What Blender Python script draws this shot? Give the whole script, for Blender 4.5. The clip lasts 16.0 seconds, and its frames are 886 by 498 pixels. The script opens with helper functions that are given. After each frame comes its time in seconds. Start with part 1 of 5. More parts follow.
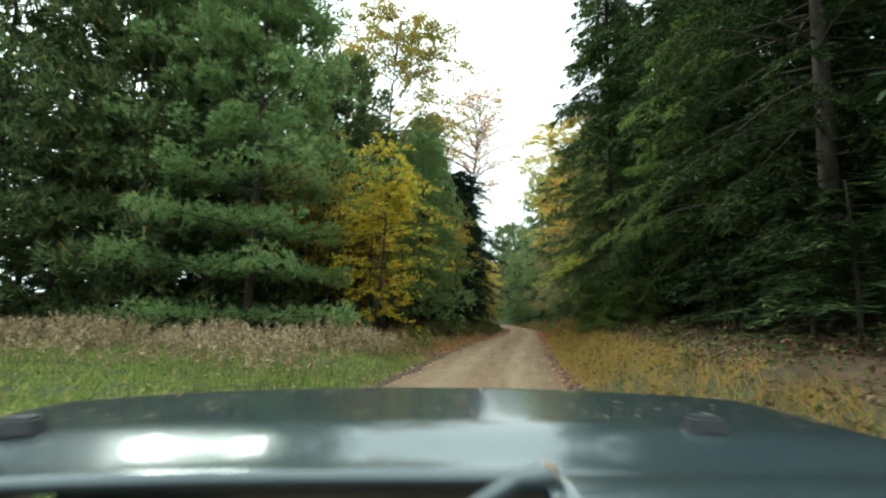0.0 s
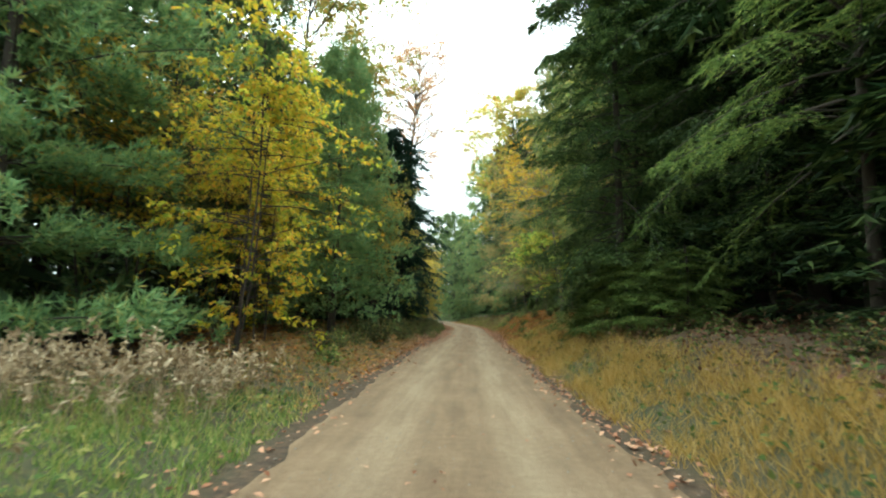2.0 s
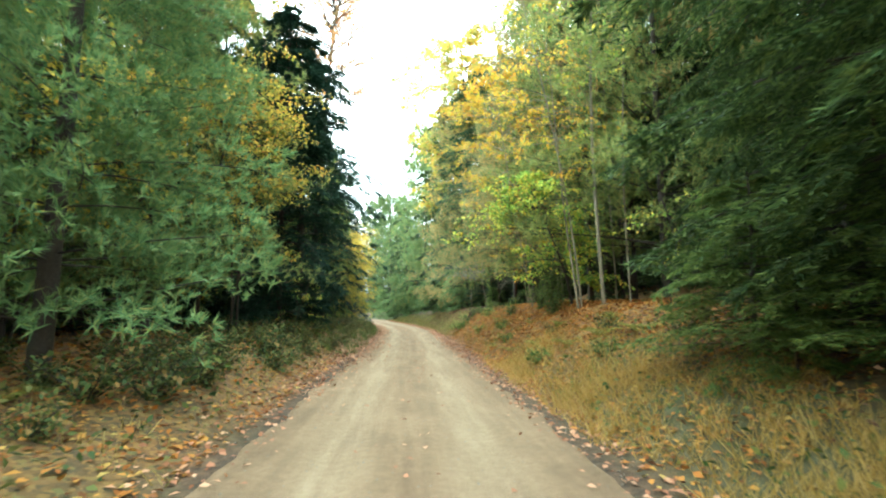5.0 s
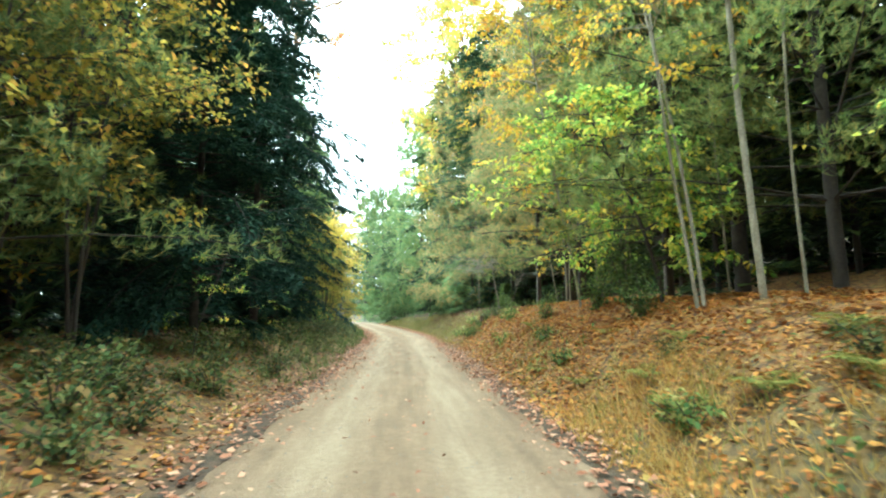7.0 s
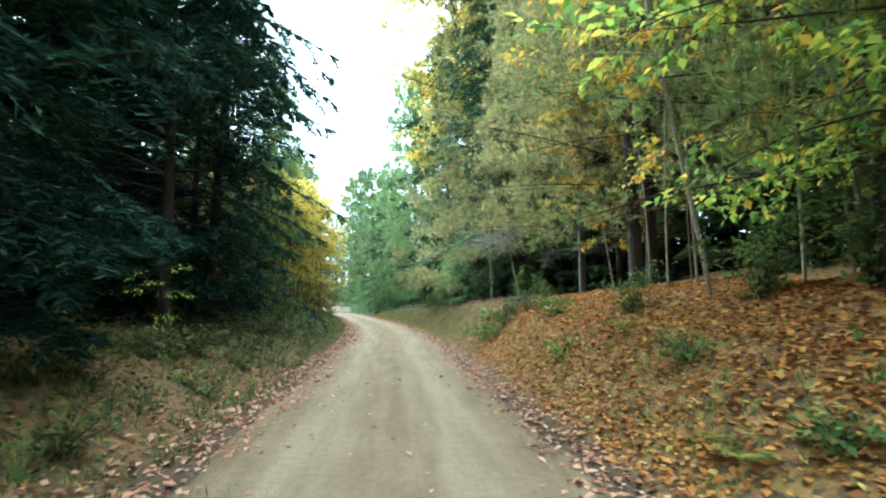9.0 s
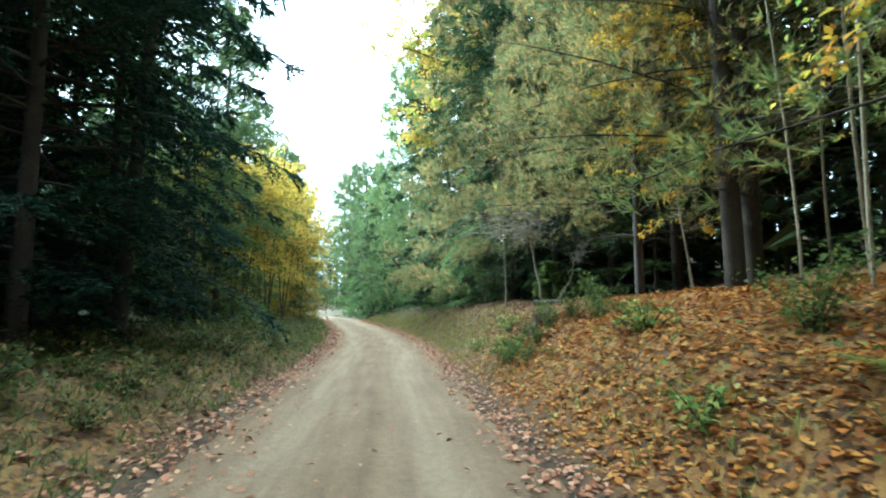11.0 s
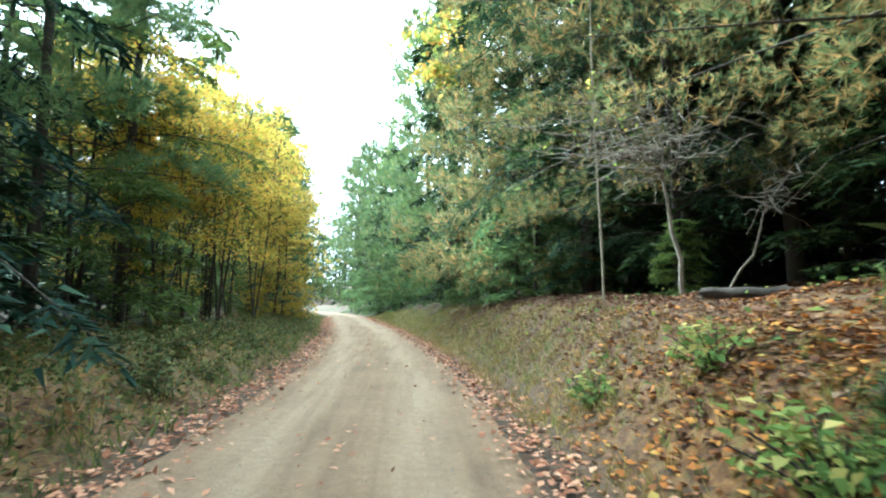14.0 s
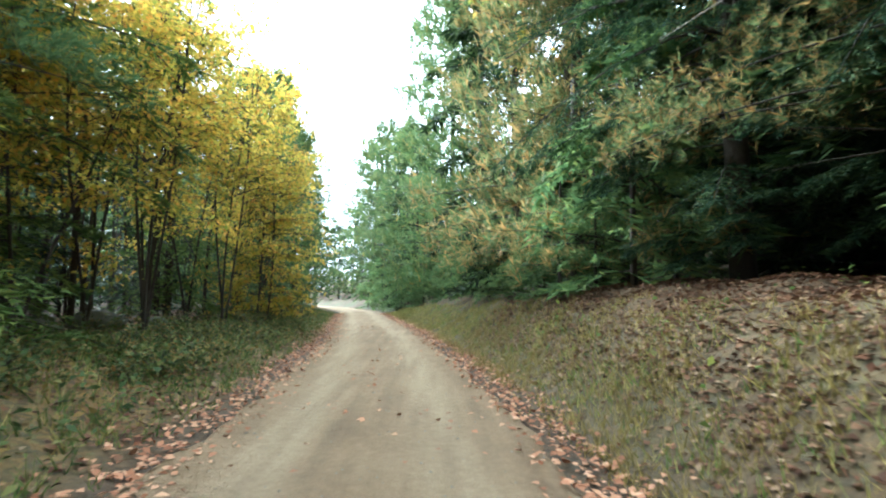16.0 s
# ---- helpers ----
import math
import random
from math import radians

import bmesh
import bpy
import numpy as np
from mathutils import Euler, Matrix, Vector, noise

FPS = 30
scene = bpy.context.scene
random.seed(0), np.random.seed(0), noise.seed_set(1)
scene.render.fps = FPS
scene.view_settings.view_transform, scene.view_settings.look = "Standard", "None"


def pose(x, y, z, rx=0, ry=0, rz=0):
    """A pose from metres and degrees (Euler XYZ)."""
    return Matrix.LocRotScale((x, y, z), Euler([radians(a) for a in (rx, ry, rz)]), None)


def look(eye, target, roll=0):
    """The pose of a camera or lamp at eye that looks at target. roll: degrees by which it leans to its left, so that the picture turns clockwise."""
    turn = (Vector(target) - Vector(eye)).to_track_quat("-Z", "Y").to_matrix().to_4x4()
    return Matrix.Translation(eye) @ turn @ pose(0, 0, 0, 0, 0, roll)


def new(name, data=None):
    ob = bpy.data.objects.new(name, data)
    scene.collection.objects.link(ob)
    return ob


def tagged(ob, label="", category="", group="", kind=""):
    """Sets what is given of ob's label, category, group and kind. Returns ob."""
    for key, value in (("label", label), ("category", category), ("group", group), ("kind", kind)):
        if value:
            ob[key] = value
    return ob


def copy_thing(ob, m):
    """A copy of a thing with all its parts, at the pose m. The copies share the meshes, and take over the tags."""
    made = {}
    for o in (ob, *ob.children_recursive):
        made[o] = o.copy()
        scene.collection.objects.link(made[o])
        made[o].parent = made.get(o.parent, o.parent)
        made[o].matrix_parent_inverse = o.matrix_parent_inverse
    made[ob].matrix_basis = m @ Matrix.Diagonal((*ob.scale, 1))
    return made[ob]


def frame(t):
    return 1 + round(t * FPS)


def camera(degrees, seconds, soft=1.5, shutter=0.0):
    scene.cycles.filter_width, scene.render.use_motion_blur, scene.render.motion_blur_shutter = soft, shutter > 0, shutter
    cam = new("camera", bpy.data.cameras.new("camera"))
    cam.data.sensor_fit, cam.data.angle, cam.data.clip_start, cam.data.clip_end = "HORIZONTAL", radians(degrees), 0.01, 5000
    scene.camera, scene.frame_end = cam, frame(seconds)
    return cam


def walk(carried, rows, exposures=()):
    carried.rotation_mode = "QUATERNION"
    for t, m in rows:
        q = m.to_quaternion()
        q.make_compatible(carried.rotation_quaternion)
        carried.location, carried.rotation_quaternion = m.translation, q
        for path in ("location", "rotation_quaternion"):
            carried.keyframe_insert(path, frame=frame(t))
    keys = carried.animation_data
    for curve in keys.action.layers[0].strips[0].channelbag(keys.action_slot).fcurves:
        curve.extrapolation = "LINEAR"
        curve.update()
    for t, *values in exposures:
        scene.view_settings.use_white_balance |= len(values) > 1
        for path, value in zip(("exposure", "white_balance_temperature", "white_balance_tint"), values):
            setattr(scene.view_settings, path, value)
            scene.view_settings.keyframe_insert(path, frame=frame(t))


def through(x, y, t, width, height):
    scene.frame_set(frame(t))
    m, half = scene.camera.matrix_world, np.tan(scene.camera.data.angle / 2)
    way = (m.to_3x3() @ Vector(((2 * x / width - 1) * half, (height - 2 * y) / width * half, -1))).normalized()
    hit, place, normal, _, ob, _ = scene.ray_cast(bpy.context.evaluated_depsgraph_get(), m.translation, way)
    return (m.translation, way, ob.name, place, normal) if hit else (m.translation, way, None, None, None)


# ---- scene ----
# The camera rides along a forest road; it leans back a little and looks over the road.
cam = camera(83.0, 16.0, soft=2.1, shutter=0.25)
PATH = [
    (0, (1.148, 0.000, 1.465), (-0.588, 9.760, 2.783), 1.53),
    (0.5, (0.763, 2.086, 1.453), (-0.661, 11.891, 2.806), 1.38),
    (1, (0.494, 4.047, 1.470), (-0.656, 13.888, 2.824), 1.22),
    (1.5, (0.274, 6.175, 1.457), (-0.538, 16.063, 2.712), 1.01),
    (2, (0.099, 8.263, 1.489), (-0.376, 18.171, 2.754), 0.75),
    (2.5, (0.066, 10.462, 1.513), (-0.020, 20.362, 2.922), 0.48),
    (3, (0.033, 12.585, 1.505), (0.190, 22.481, 2.936), 0.36),
    (3.5, (-0.085, 14.655, 1.556), (0.273, 24.570, 2.802), 0.49),
    (4, (-0.122, 16.596, 1.572), (0.491, 26.507, 2.753), 0.41),
    (6.5, (0.000, 24.897, 1.497), (0.863, 34.783, 2.728), -0.54),
    (7, (0.064, 26.576, 1.510), (0.961, 36.459, 2.746), -0.51),
    (7.5, (0.085, 28.354, 1.534), (1.003, 38.241, 2.720), -0.35),
    (8, (0.134, 29.943, 1.536), (1.095, 39.831, 2.676), -0.42),
    (8.5, (0.196, 31.548, 1.526), (1.231, 41.435, 2.605), -0.58),
    (9, (0.229, 32.933, 1.503), (1.287, 42.822, 2.551), -0.50),
    (11.5, (0.586, 38.391, 1.527), (1.698, 48.266, 2.646), -0.05),
    (12, (0.620, 39.586, 1.520), (1.700, 49.468, 2.611), -0.00),
    (12.5, (0.680, 40.761, 1.523), (1.716, 50.643, 2.657), -0.11),
    (13, (0.724, 42.078, 1.524), (1.693, 51.965, 2.665), 0.04),
    (13.5, (0.769, 43.374, 1.493), (1.672, 53.273, 2.590), 0.15),
    (14, (0.781, 44.770, 1.463), (1.614, 54.681, 2.504), 0.32),
    (14.5, (0.775, 46.122, 1.474), (1.528, 56.037, 2.532), 0.06),
    (15, (0.759, 47.579, 1.450), (1.401, 57.503, 2.500), 0.11),
    (15.5, (0.755, 48.979, 1.454), (1.274, 58.920, 2.409), 0.06),
    (16, (0.751, 50.481, 1.414), (1.176, 60.429, 2.344), 0.08),
]
walk(cam, [(t, look(eye, target, roll)) for t, eye, target, roll in PATH], exposures=[(0, 0.4, 5950, -9), (1.5, 0.75, 5900, -10), (3.5, 1.5, 5700, -12), (7, 2.25, 5300, -13), (9, 1.9, 4900, -13), (11.5, 1.8, 4900, -12), (13, 1.9, 4950, -10), (14.5, 2.05, 5050, -7), (16, 1.8, 5150, -6)])

# ---- world and sun: a bright overcast sky with a weak, wide sun ----
SUN_EL, SUN_AZ = radians(33), radians(-42)
world = bpy.data.worlds.new("overcast_sky")
scene.world = world
world.use_nodes = True
wn, wl = world.node_tree.nodes, world.node_tree.links
sky = wn.new("ShaderNodeTexSky")
sky.sky_type, sky.sun_disc = "NISHITA", False
sky.sun_elevation, sky.sun_rotation = SUN_EL, SUN_AZ
sky.air_density, sky.dust_density, sky.ozone_density = 1.0, 2.0, 1.0
cloud = wn.new("ShaderNodeHueSaturation")
cloud.inputs["Saturation"].default_value = 0.15
wl.new(sky.outputs[0], cloud.inputs["Color"])
# the cloud cover is about three times as bright overhead as at the horizon
where = wn.new("ShaderNodeTexCoord")
height = wn.new("ShaderNodeSeparateXYZ")
wl.new(where.outputs["Generated"], height.inputs[0])
dome = wn.new("ShaderNodeMapRange")
dome.inputs["From Min"].default_value, dome.inputs["From Max"].default_value = 0.0, 1.0
dome.inputs["To Min"].default_value, dome.inputs["To Max"].default_value = 7.0, 27.0
wl.new(height.outputs["Z"], dome.inputs["Value"])
veil = wn.new("ShaderNodeMix")
veil.data_type = "RGBA"
veil.inputs[0].default_value = 0.8
wl.new(cloud.outputs[0], veil.inputs[6])
wl.new(dome.outputs[0], veil.inputs[7])
wl.new(veil.outputs[2], wn["Background"].inputs["Color"])
wn["Background"].inputs["Strength"].default_value = 0.125
sun = new("sun", bpy.data.lights.new("sun", "SUN"))
sun.data.energy, sun.data.angle, sun.data.color = 5.0, radians(14), (1.0, 0.95, 0.85)
sun.matrix_world = look((0, 0, 60), Vector((0, 0, 60)) - Vector((math.sin(SUN_AZ) * math.cos(SUN_EL), math.cos(SUN_AZ) * math.cos(SUN_EL), math.sin(SUN_EL))))


# ---- materials ----
def material(name, rough=0.8):
    m = bpy.data.materials.new(name)
    m.use_nodes = True
    b = m.node_tree.nodes["Principled BSDF"]
    b.inputs["Roughness"].default_value = rough
    return m, m.node_tree.nodes, m.node_tree.links, b


def ramp(nodes, stops):
    r = nodes.new("ShaderNodeValToRGB")
    e = r.color_ramp.elements
    while len(e) > 1:
        e.remove(e[-1])
    e[0].position, e[0].color = stops[0][0], (*stops[0][1], 1)
    for p, c in stops[1:]:
        e.new(p).color = (*c, 1)
    return r


def noise_tex(nodes, links, scale, detail=6, rough=0.6, coords="Object"):
    tc = nodes.new("ShaderNodeTexCoord")
    n = nodes.new("ShaderNodeTexNoise")
    n.inputs["Scale"].default_value, n.inputs["Detail"].default_value, n.inputs["Roughness"].default_value = scale, detail, rough
    links.new(tc.outputs[coords], n.inputs["Vector"])
    return n


def foliage(name, stops, through=0.25, rough=0.6, vary=0.25):
    """Leaves or needles: each its own tone, whole trees a little apart, light shining partly through."""
    m, n, l, b = material(name, rough)
    g = n.new("ShaderNodeNewGeometry")
    r = ramp(n, stops)
    l.new(g.outputs["Random Per Island"], r.inputs[0])
    oi = n.new("ShaderNodeObjectInfo")
    hsv = n.new("ShaderNodeHueSaturation")
    mr = n.new("ShaderNodeMapRange")
    mr.inputs["To Min"].default_value, mr.inputs["To Max"].default_value = 1 - vary, 1 + vary
    l.new(oi.outputs["Random"], mr.inputs["Value"])
    l.new(mr.outputs[0], hsv.inputs["Value"])
    l.new(r.outputs[0], hsv.inputs["Color"])
    l.new(hsv.outputs[0], b.inputs["Base Color"])
    b.inputs["Specular IOR Level"].default_value = 0.12
    t = n.new("ShaderNodeBsdfTranslucent")
    l.new(hsv.outputs[0], t.inputs["Color"])
    mix = n.new("ShaderNodeMixShader")
    mix.inputs[0].default_value = through
    l.new(b.outputs[0], mix.inputs[1])
    l.new(t.outputs[0], mix.inputs[2])
    l.new(mix.outputs[0], n["Material Output"].inputs[0])
    return m


def rough_surface(name, stops, scale, fine, bump=0.4, rough=0.9, dist=0.02):
    """Bark, stone and the like: two scales of noise for the tone, the fine one for the relief."""
    m, n, l, b = material(name, rough)
    a, c = noise_tex(n, l, scale), noise_tex(n, l, fine, 8, 0.7)
    mx = n.new("ShaderNodeMix")
    mx.inputs[0].default_value = 0.5
    l.new(a.outputs["Fac"], mx.inputs[2])
    l.new(c.outputs["Fac"], mx.inputs[3])
    r = ramp(n, stops)
    l.new(mx.outputs[0], r.inputs[0])
    l.new(r.outputs[0], b.inputs["Base Color"])
    bp = n.new("ShaderNodeBump")
    bp.inputs["Strength"].default_value, bp.inputs["Distance"].default_value = bump, dist
    l.new(c.outputs["Fac"], bp.inputs["Height"])
    l.new(bp.outputs[0], b.inputs["Normal"])
    return m


M_PINE = foliage("white_pine_needles", [(0, (0.106, 0.186, 0.0759)), (0.5, (0.182, 0.282, 0.114)), (0.9, (0.259, 0.339, 0.123)), (1, (0.364, 0.305, 0.0949))], 0.42)
M_PINE_FAR = foliage("far_pine_needles", [(0, (0.0665, 0.118, 0.0448)), (0.5, (0.127, 0.19, 0.0734)), (0.9, (0.205, 0.241, 0.0808)), (1, (0.351, 0.258, 0.0762))], 0.3)
M_PINE_RUST = foliage("pine_needles_with_rust", [(0, (0.0722, 0.114, 0.0464)), (0.45, (0.144, 0.191, 0.0774)), (0.63, (0.268, 0.232, 0.0929)), (1, (0.454, 0.258, 0.0929))], 0.45)
M_PINE_OLIVE = foliage("olive_pine_needles", [(0, (0.12, 0.17, 0.06)), (0.5, (0.22, 0.28, 0.095)), (0.85, (0.33, 0.33, 0.105)), (1, (0.44, 0.32, 0.09))], 0.58)
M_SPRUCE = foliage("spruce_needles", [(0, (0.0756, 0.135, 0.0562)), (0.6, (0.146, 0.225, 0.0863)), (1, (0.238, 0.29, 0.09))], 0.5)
# Darkened copy of the spruce needles above; the shade is in its colour
M_SHADE_SPRUCE = foliage("shaded_spruce_needles", [(0, (0.018, 0.043, 0.024)), (0.6, (0.043, 0.085, 0.042)), (1, (0.15, 0.205, 0.085))], 0.15)
# Left spruces: shade on their road side is put into this near-black colour
M_DARK = foliage("shade_darkened_spruce_needles", [(0, (0.008, 0.021, 0.014)), (0.6, (0.02, 0.045, 0.029)), (1, (0.055, 0.095, 0.055))], 0.15, 0.85)
# Spruce needles coloured dark in place of the shade on the right-hand row
M_DEEP = foliage("shade_deepened_spruce_needles", [(0, (0.010, 0.022, 0.008)), (0.6, (0.031, 0.055, 0.019)), (1, (0.12, 0.16, 0.052))], 0.2)
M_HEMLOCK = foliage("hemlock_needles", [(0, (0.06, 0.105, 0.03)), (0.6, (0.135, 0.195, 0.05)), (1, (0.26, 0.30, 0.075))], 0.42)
# Same hemlock needles toned down, so the colour itself carries shade
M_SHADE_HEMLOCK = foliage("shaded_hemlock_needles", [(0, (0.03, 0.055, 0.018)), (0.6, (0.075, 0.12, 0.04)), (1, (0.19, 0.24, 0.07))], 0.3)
# Background wood: darkness between the trunks is painted as needle colour
M_WOODS = foliage("shade_darkened_wood_needles", [(0, (0.02, 0.035, 0.016)), (0.6, (0.05, 0.08, 0.035)), (1, (0.11, 0.14, 0.055))], 0.3)
M_YELLOW = foliage("yellow_leaves", [(0, (0.263, 0.378, 0.0525)), (0.3, (0.546, 0.536, 0.063)), (0.75, (0.777, 0.578, 0.0525)), (1, (0.777, 0.399, 0.0525))], 0.7, 0.5)
M_GOLD = foliage("golden_leaves", [(0, (0.40, 0.42, 0.06)), (0.4, (0.68, 0.50, 0.06)), (1, (0.76, 0.35, 0.05))], 0.55, 0.5)
M_AMBER = foliage("amber_leaves", [(0, (0.26, 0.29, 0.06)), (0.35, (0.47, 0.40, 0.07)), (0.8, (0.66, 0.46, 0.08)), (1, (0.66, 0.33, 0.07))], 0.72, 0.5)
M_LIME = foliage("yellow_green_leaves", [(0, (0.142, 0.248, 0.059)), (0.45, (0.295, 0.425, 0.0826)), (0.8, (0.59, 0.566, 0.0944)), (1, (0.802, 0.531, 0.0826))], 0.6, 0.5)
M_RUSTLEAF = foliage("rusty_autumn_leaves", [(0, (0.34, 0.24, 0.08)), (0.5, (0.48, 0.25, 0.10)), (1, (0.52, 0.20, 0.10))], 0.5, 0.5)
M_SKYLEAF = foliage("thin_autumn_leaves", [(0, (0.17, 0.22, 0.05)), (0.45, (0.32, 0.31, 0.06)), (0.8, (0.46, 0.31, 0.06)), (1, (0.50, 0.22, 0.06))], 0.5, 0.5)
M_GREENLEAF = foliage("green_leaves", [(0, (0.055, 0.10, 0.028)), (0.7, (0.13, 0.185, 0.05)), (1, (0.27, 0.28, 0.07))], 0.38, 0.5)
M_BRAMBLE = foliage("bramble_leaves", [(0, (0.035, 0.058, 0.02)), (0.55, (0.085, 0.115, 0.034)), (0.8, (0.17, 0.16, 0.05)), (1, (0.27, 0.15, 0.055))], 0.3, 0.55)
M_FALLEN = foliage("fallen_leaves", [(0, (0.13, 0.0543, 0.0212)), (0.3, (0.26, 0.1, 0.026)), (0.65, (0.425, 0.171, 0.0354)), (0.9, (0.507, 0.26, 0.059)), (1, (0.425, 0.319, 0.0944))], 0.15, 0.7, 0.05)
M_FALLEN_PINK = foliage("pinkish_fallen_leaves", [(0, (0.195, 0.078, 0.039)), (0.5, (0.416, 0.195, 0.111)), (1, (0.572, 0.338, 0.208))], 0.1, 0.7, 0.05)
# Dull brown leaves, darkened further to stand for shade under the spruces
M_FALLEN_DULL = foliage("dull_fallen_leaves", [(0, (0.0396, 0.0194, 0.0114)), (0.4, (0.119, 0.0528, 0.0299)), (0.8, (0.194, 0.106, 0.0598)), (1, (0.29, 0.202, 0.128))], 0.1, 0.7, 0.05)
M_GRASS = foliage("green_grass", [(0, (0.07, 0.12, 0.03)), (0.5, (0.17, 0.24, 0.06)), (0.8, (0.30, 0.31, 0.09)), (1, (0.46, 0.38, 0.13))], 0.4)
M_STRAW = foliage("straw_grass", [(0, (0.30, 0.20, 0.05)), (0.5, (0.60, 0.38, 0.10)), (1, (0.70, 0.50, 0.19))], 0.48)
M_FERN = foliage("fern_fronds", [(0, (0.13, 0.17, 0.04)), (0.6, (0.26, 0.27, 0.06)), (1, (0.40, 0.30, 0.08))], 0.45)
M_OLIVE_GRASS = foliage("dry_olive_grass", [(0, (0.14, 0.12, 0.038)), (0.5, (0.31, 0.245, 0.08)), (1, (0.48, 0.37, 0.15))], 0.38)
M_WEED = foliage("dry_weed_heads", [(0, (0.22, 0.15, 0.08)), (0.6, (0.42, 0.31, 0.19)), (1, (0.60, 0.48, 0.32))], 0.25)
M_BARK = rough_surface("grey_brown_bark", [(0.3, (0.012, 0.008, 0.006)), (0.55, (0.042, 0.031, 0.022)), (0.78, (0.10, 0.08, 0.06))], 4, 22, 0.9)
M_PALE = rough_surface("pale_smooth_bark", [(0.3, (0.09, 0.075, 0.05)), (0.5, (0.20, 0.17, 0.115)), (0.75, (0.36, 0.31, 0.225))], 3, 24, 0.5)
M_DEAD = rough_surface("bleached_dead_wood", [(0.3, (0.08, 0.066, 0.05)), (0.5, (0.19, 0.165, 0.13)), (0.75, (0.38, 0.34, 0.28))], 5, 40, 0.5)
M_ROT = rough_surface("rotten_wood", [(0.3, (0.014, 0.009, 0.005)), (0.5, (0.06, 0.034, 0.016)), (0.72, (0.14, 0.085, 0.04))], 6, 25, 1.0)
M_GRAVEL = rough_surface("pale_gravel", [(0.3, (0.12, 0.10, 0.075)), (0.5, (0.21, 0.18, 0.14)), (0.75, (0.34, 0.30, 0.25))], 30, 90, 0.4)
M_STONE = rough_surface("mossy_stone", [(0.3, (0.05, 0.06, 0.035)), (0.5, (0.12, 0.115, 0.095)), (0.75, (0.24, 0.225, 0.20))], 3, 18, 0.8)

# ground: leaf litter, moss and soil mixed by noise; a mesh attribute says how grassy a spot is
M_GROUND, gn, gl, gb = material("forest_floor", 0.95)
_a, _c, _f = noise_tex(gn, gl, 0.5, 5), noise_tex(gn, gl, 7, 8, 0.7), noise_tex(gn, gl, 38, 4, 0.7)
needles = ramp(gn, [(0.3, (0.022, 0.014, 0.008)), (0.5, (0.065, 0.04, 0.022)), (0.7, (0.14, 0.085, 0.045))])
leafbed = ramp(gn, [(0.0, (0.05, 0.026, 0.012)), (0.3, (0.16, 0.072, 0.022)), (0.6, (0.30, 0.14, 0.035)), (0.85, (0.37, 0.20, 0.05)), (1.0, (0.18, 0.17, 0.045))])
cells = gn.new("ShaderNodeTexVoronoi")
cells.inputs["Scale"].default_value = 15
warp = noise_tex(gn, gl, 9, 3)
cell_at = gn.new("ShaderNodeVectorMath")
cell_at.operation = "MULTIPLY_ADD"
cell_at.inputs[1].default_value = (0.16, 0.16, 0.16)
cell_tc = gn.new("ShaderNodeTexCoord")
gl.new(warp.outputs["Color"], cell_at.inputs[0])
gl.new(cell_tc.outputs["Object"], cell_at.inputs[2])
gl.new(cell_at.outputs[0], cells.inputs["Vector"])
cell_tone = gn.new("ShaderNodeSeparateColor")
gl.new(cells.outputs["Color"], cell_tone.inputs[0])
gl.new(cell_tone.outputs[0], leafbed.inputs[0])
leafy = gn.new("ShaderNodeAttribute")
leafy.attribute_name = "leafy"
litter = gn.new("ShaderNodeMix")
litter.data_type = "RGBA"
gl.new(leafy.outputs["Fac"], litter.inputs[0])
gl.new(needles.outputs[0], litter.inputs[6])
gl.new(leafbed.outputs[0], litter.inputs[7])
turf = ramp(gn, [(0.3, (0.018, 0.028, 0.009)), (0.5, (0.047, 0.062, 0.02)), (0.72, (0.125, 0.10, 0.037))])
gl.new(_c.outputs["Fac"], needles.inputs[0])
gl.new(_f.outputs["Fac"], turf.inputs[0])
at = gn.new("ShaderNodeAttribute")
at.attribute_name = "grassy"
ad = gn.new("ShaderNodeMath")
ad.operation = "MULTIPLY_ADD"
ad.inputs[1].default_value, ad.inputs[2].default_value = 1.2, -0.6
gl.new(_a.outputs["Fac"], ad.inputs[0])
ad2 = gn.new("ShaderNodeMath")
ad2.use_clamp = True
gl.new(ad.outputs[0], ad2.inputs[0])
gl.new(at.outputs["Fac"], ad2.inputs[1])
gm = gn.new("ShaderNodeMix")
gm.data_type = "RGBA"
gl.new(ad2.outputs[0], gm.inputs[0])
gl.new(litter.outputs[2], gm.inputs[6])
gl.new(turf.outputs[0], gm.inputs[7])
gl.new(gm.outputs[2], gb.inputs["Base Color"])
gbp = gn.new("ShaderNodeBump")
gbp.inputs["Strength"].default_value, gbp.inputs["Distance"].default_value = 0.9, 0.05
gl.new(_c.outputs["Fac"], gbp.inputs["Height"])
gl.new(gbp.outputs[0], gb.inputs["Normal"])

# road: packed dirt and gravel, paler along the wheel tracks, with streaks along the way of travel
M_ROAD, rn, rl, rb = material("packed_dirt_road", 0.92)
_a, _c, _f = noise_tex(rn, rl, 0.9, 5), noise_tex(rn, rl, 9, 8, 0.7), noise_tex(rn, rl, 60, 5, 0.75)
stretch = rn.new("ShaderNodeMapping")
stretch.inputs["Scale"].default_value = (4.5, 0.35, 1.0)
stc = rn.new("ShaderNodeTexCoord")
streak = rn.new("ShaderNodeTexNoise")
streak.inputs["Scale"].default_value, streak.inputs["Detail"].default_value = 1.0, 5
rl.new(stc.outputs["Object"], stretch.inputs["Vector"])
rl.new(stretch.outputs[0], streak.inputs["Vector"])
pebble = rn.new("ShaderNodeTexVoronoi")
pebble.inputs["Scale"].default_value = 26
rl.new(stc.outputs["Object"], pebble.inputs["Vector"])
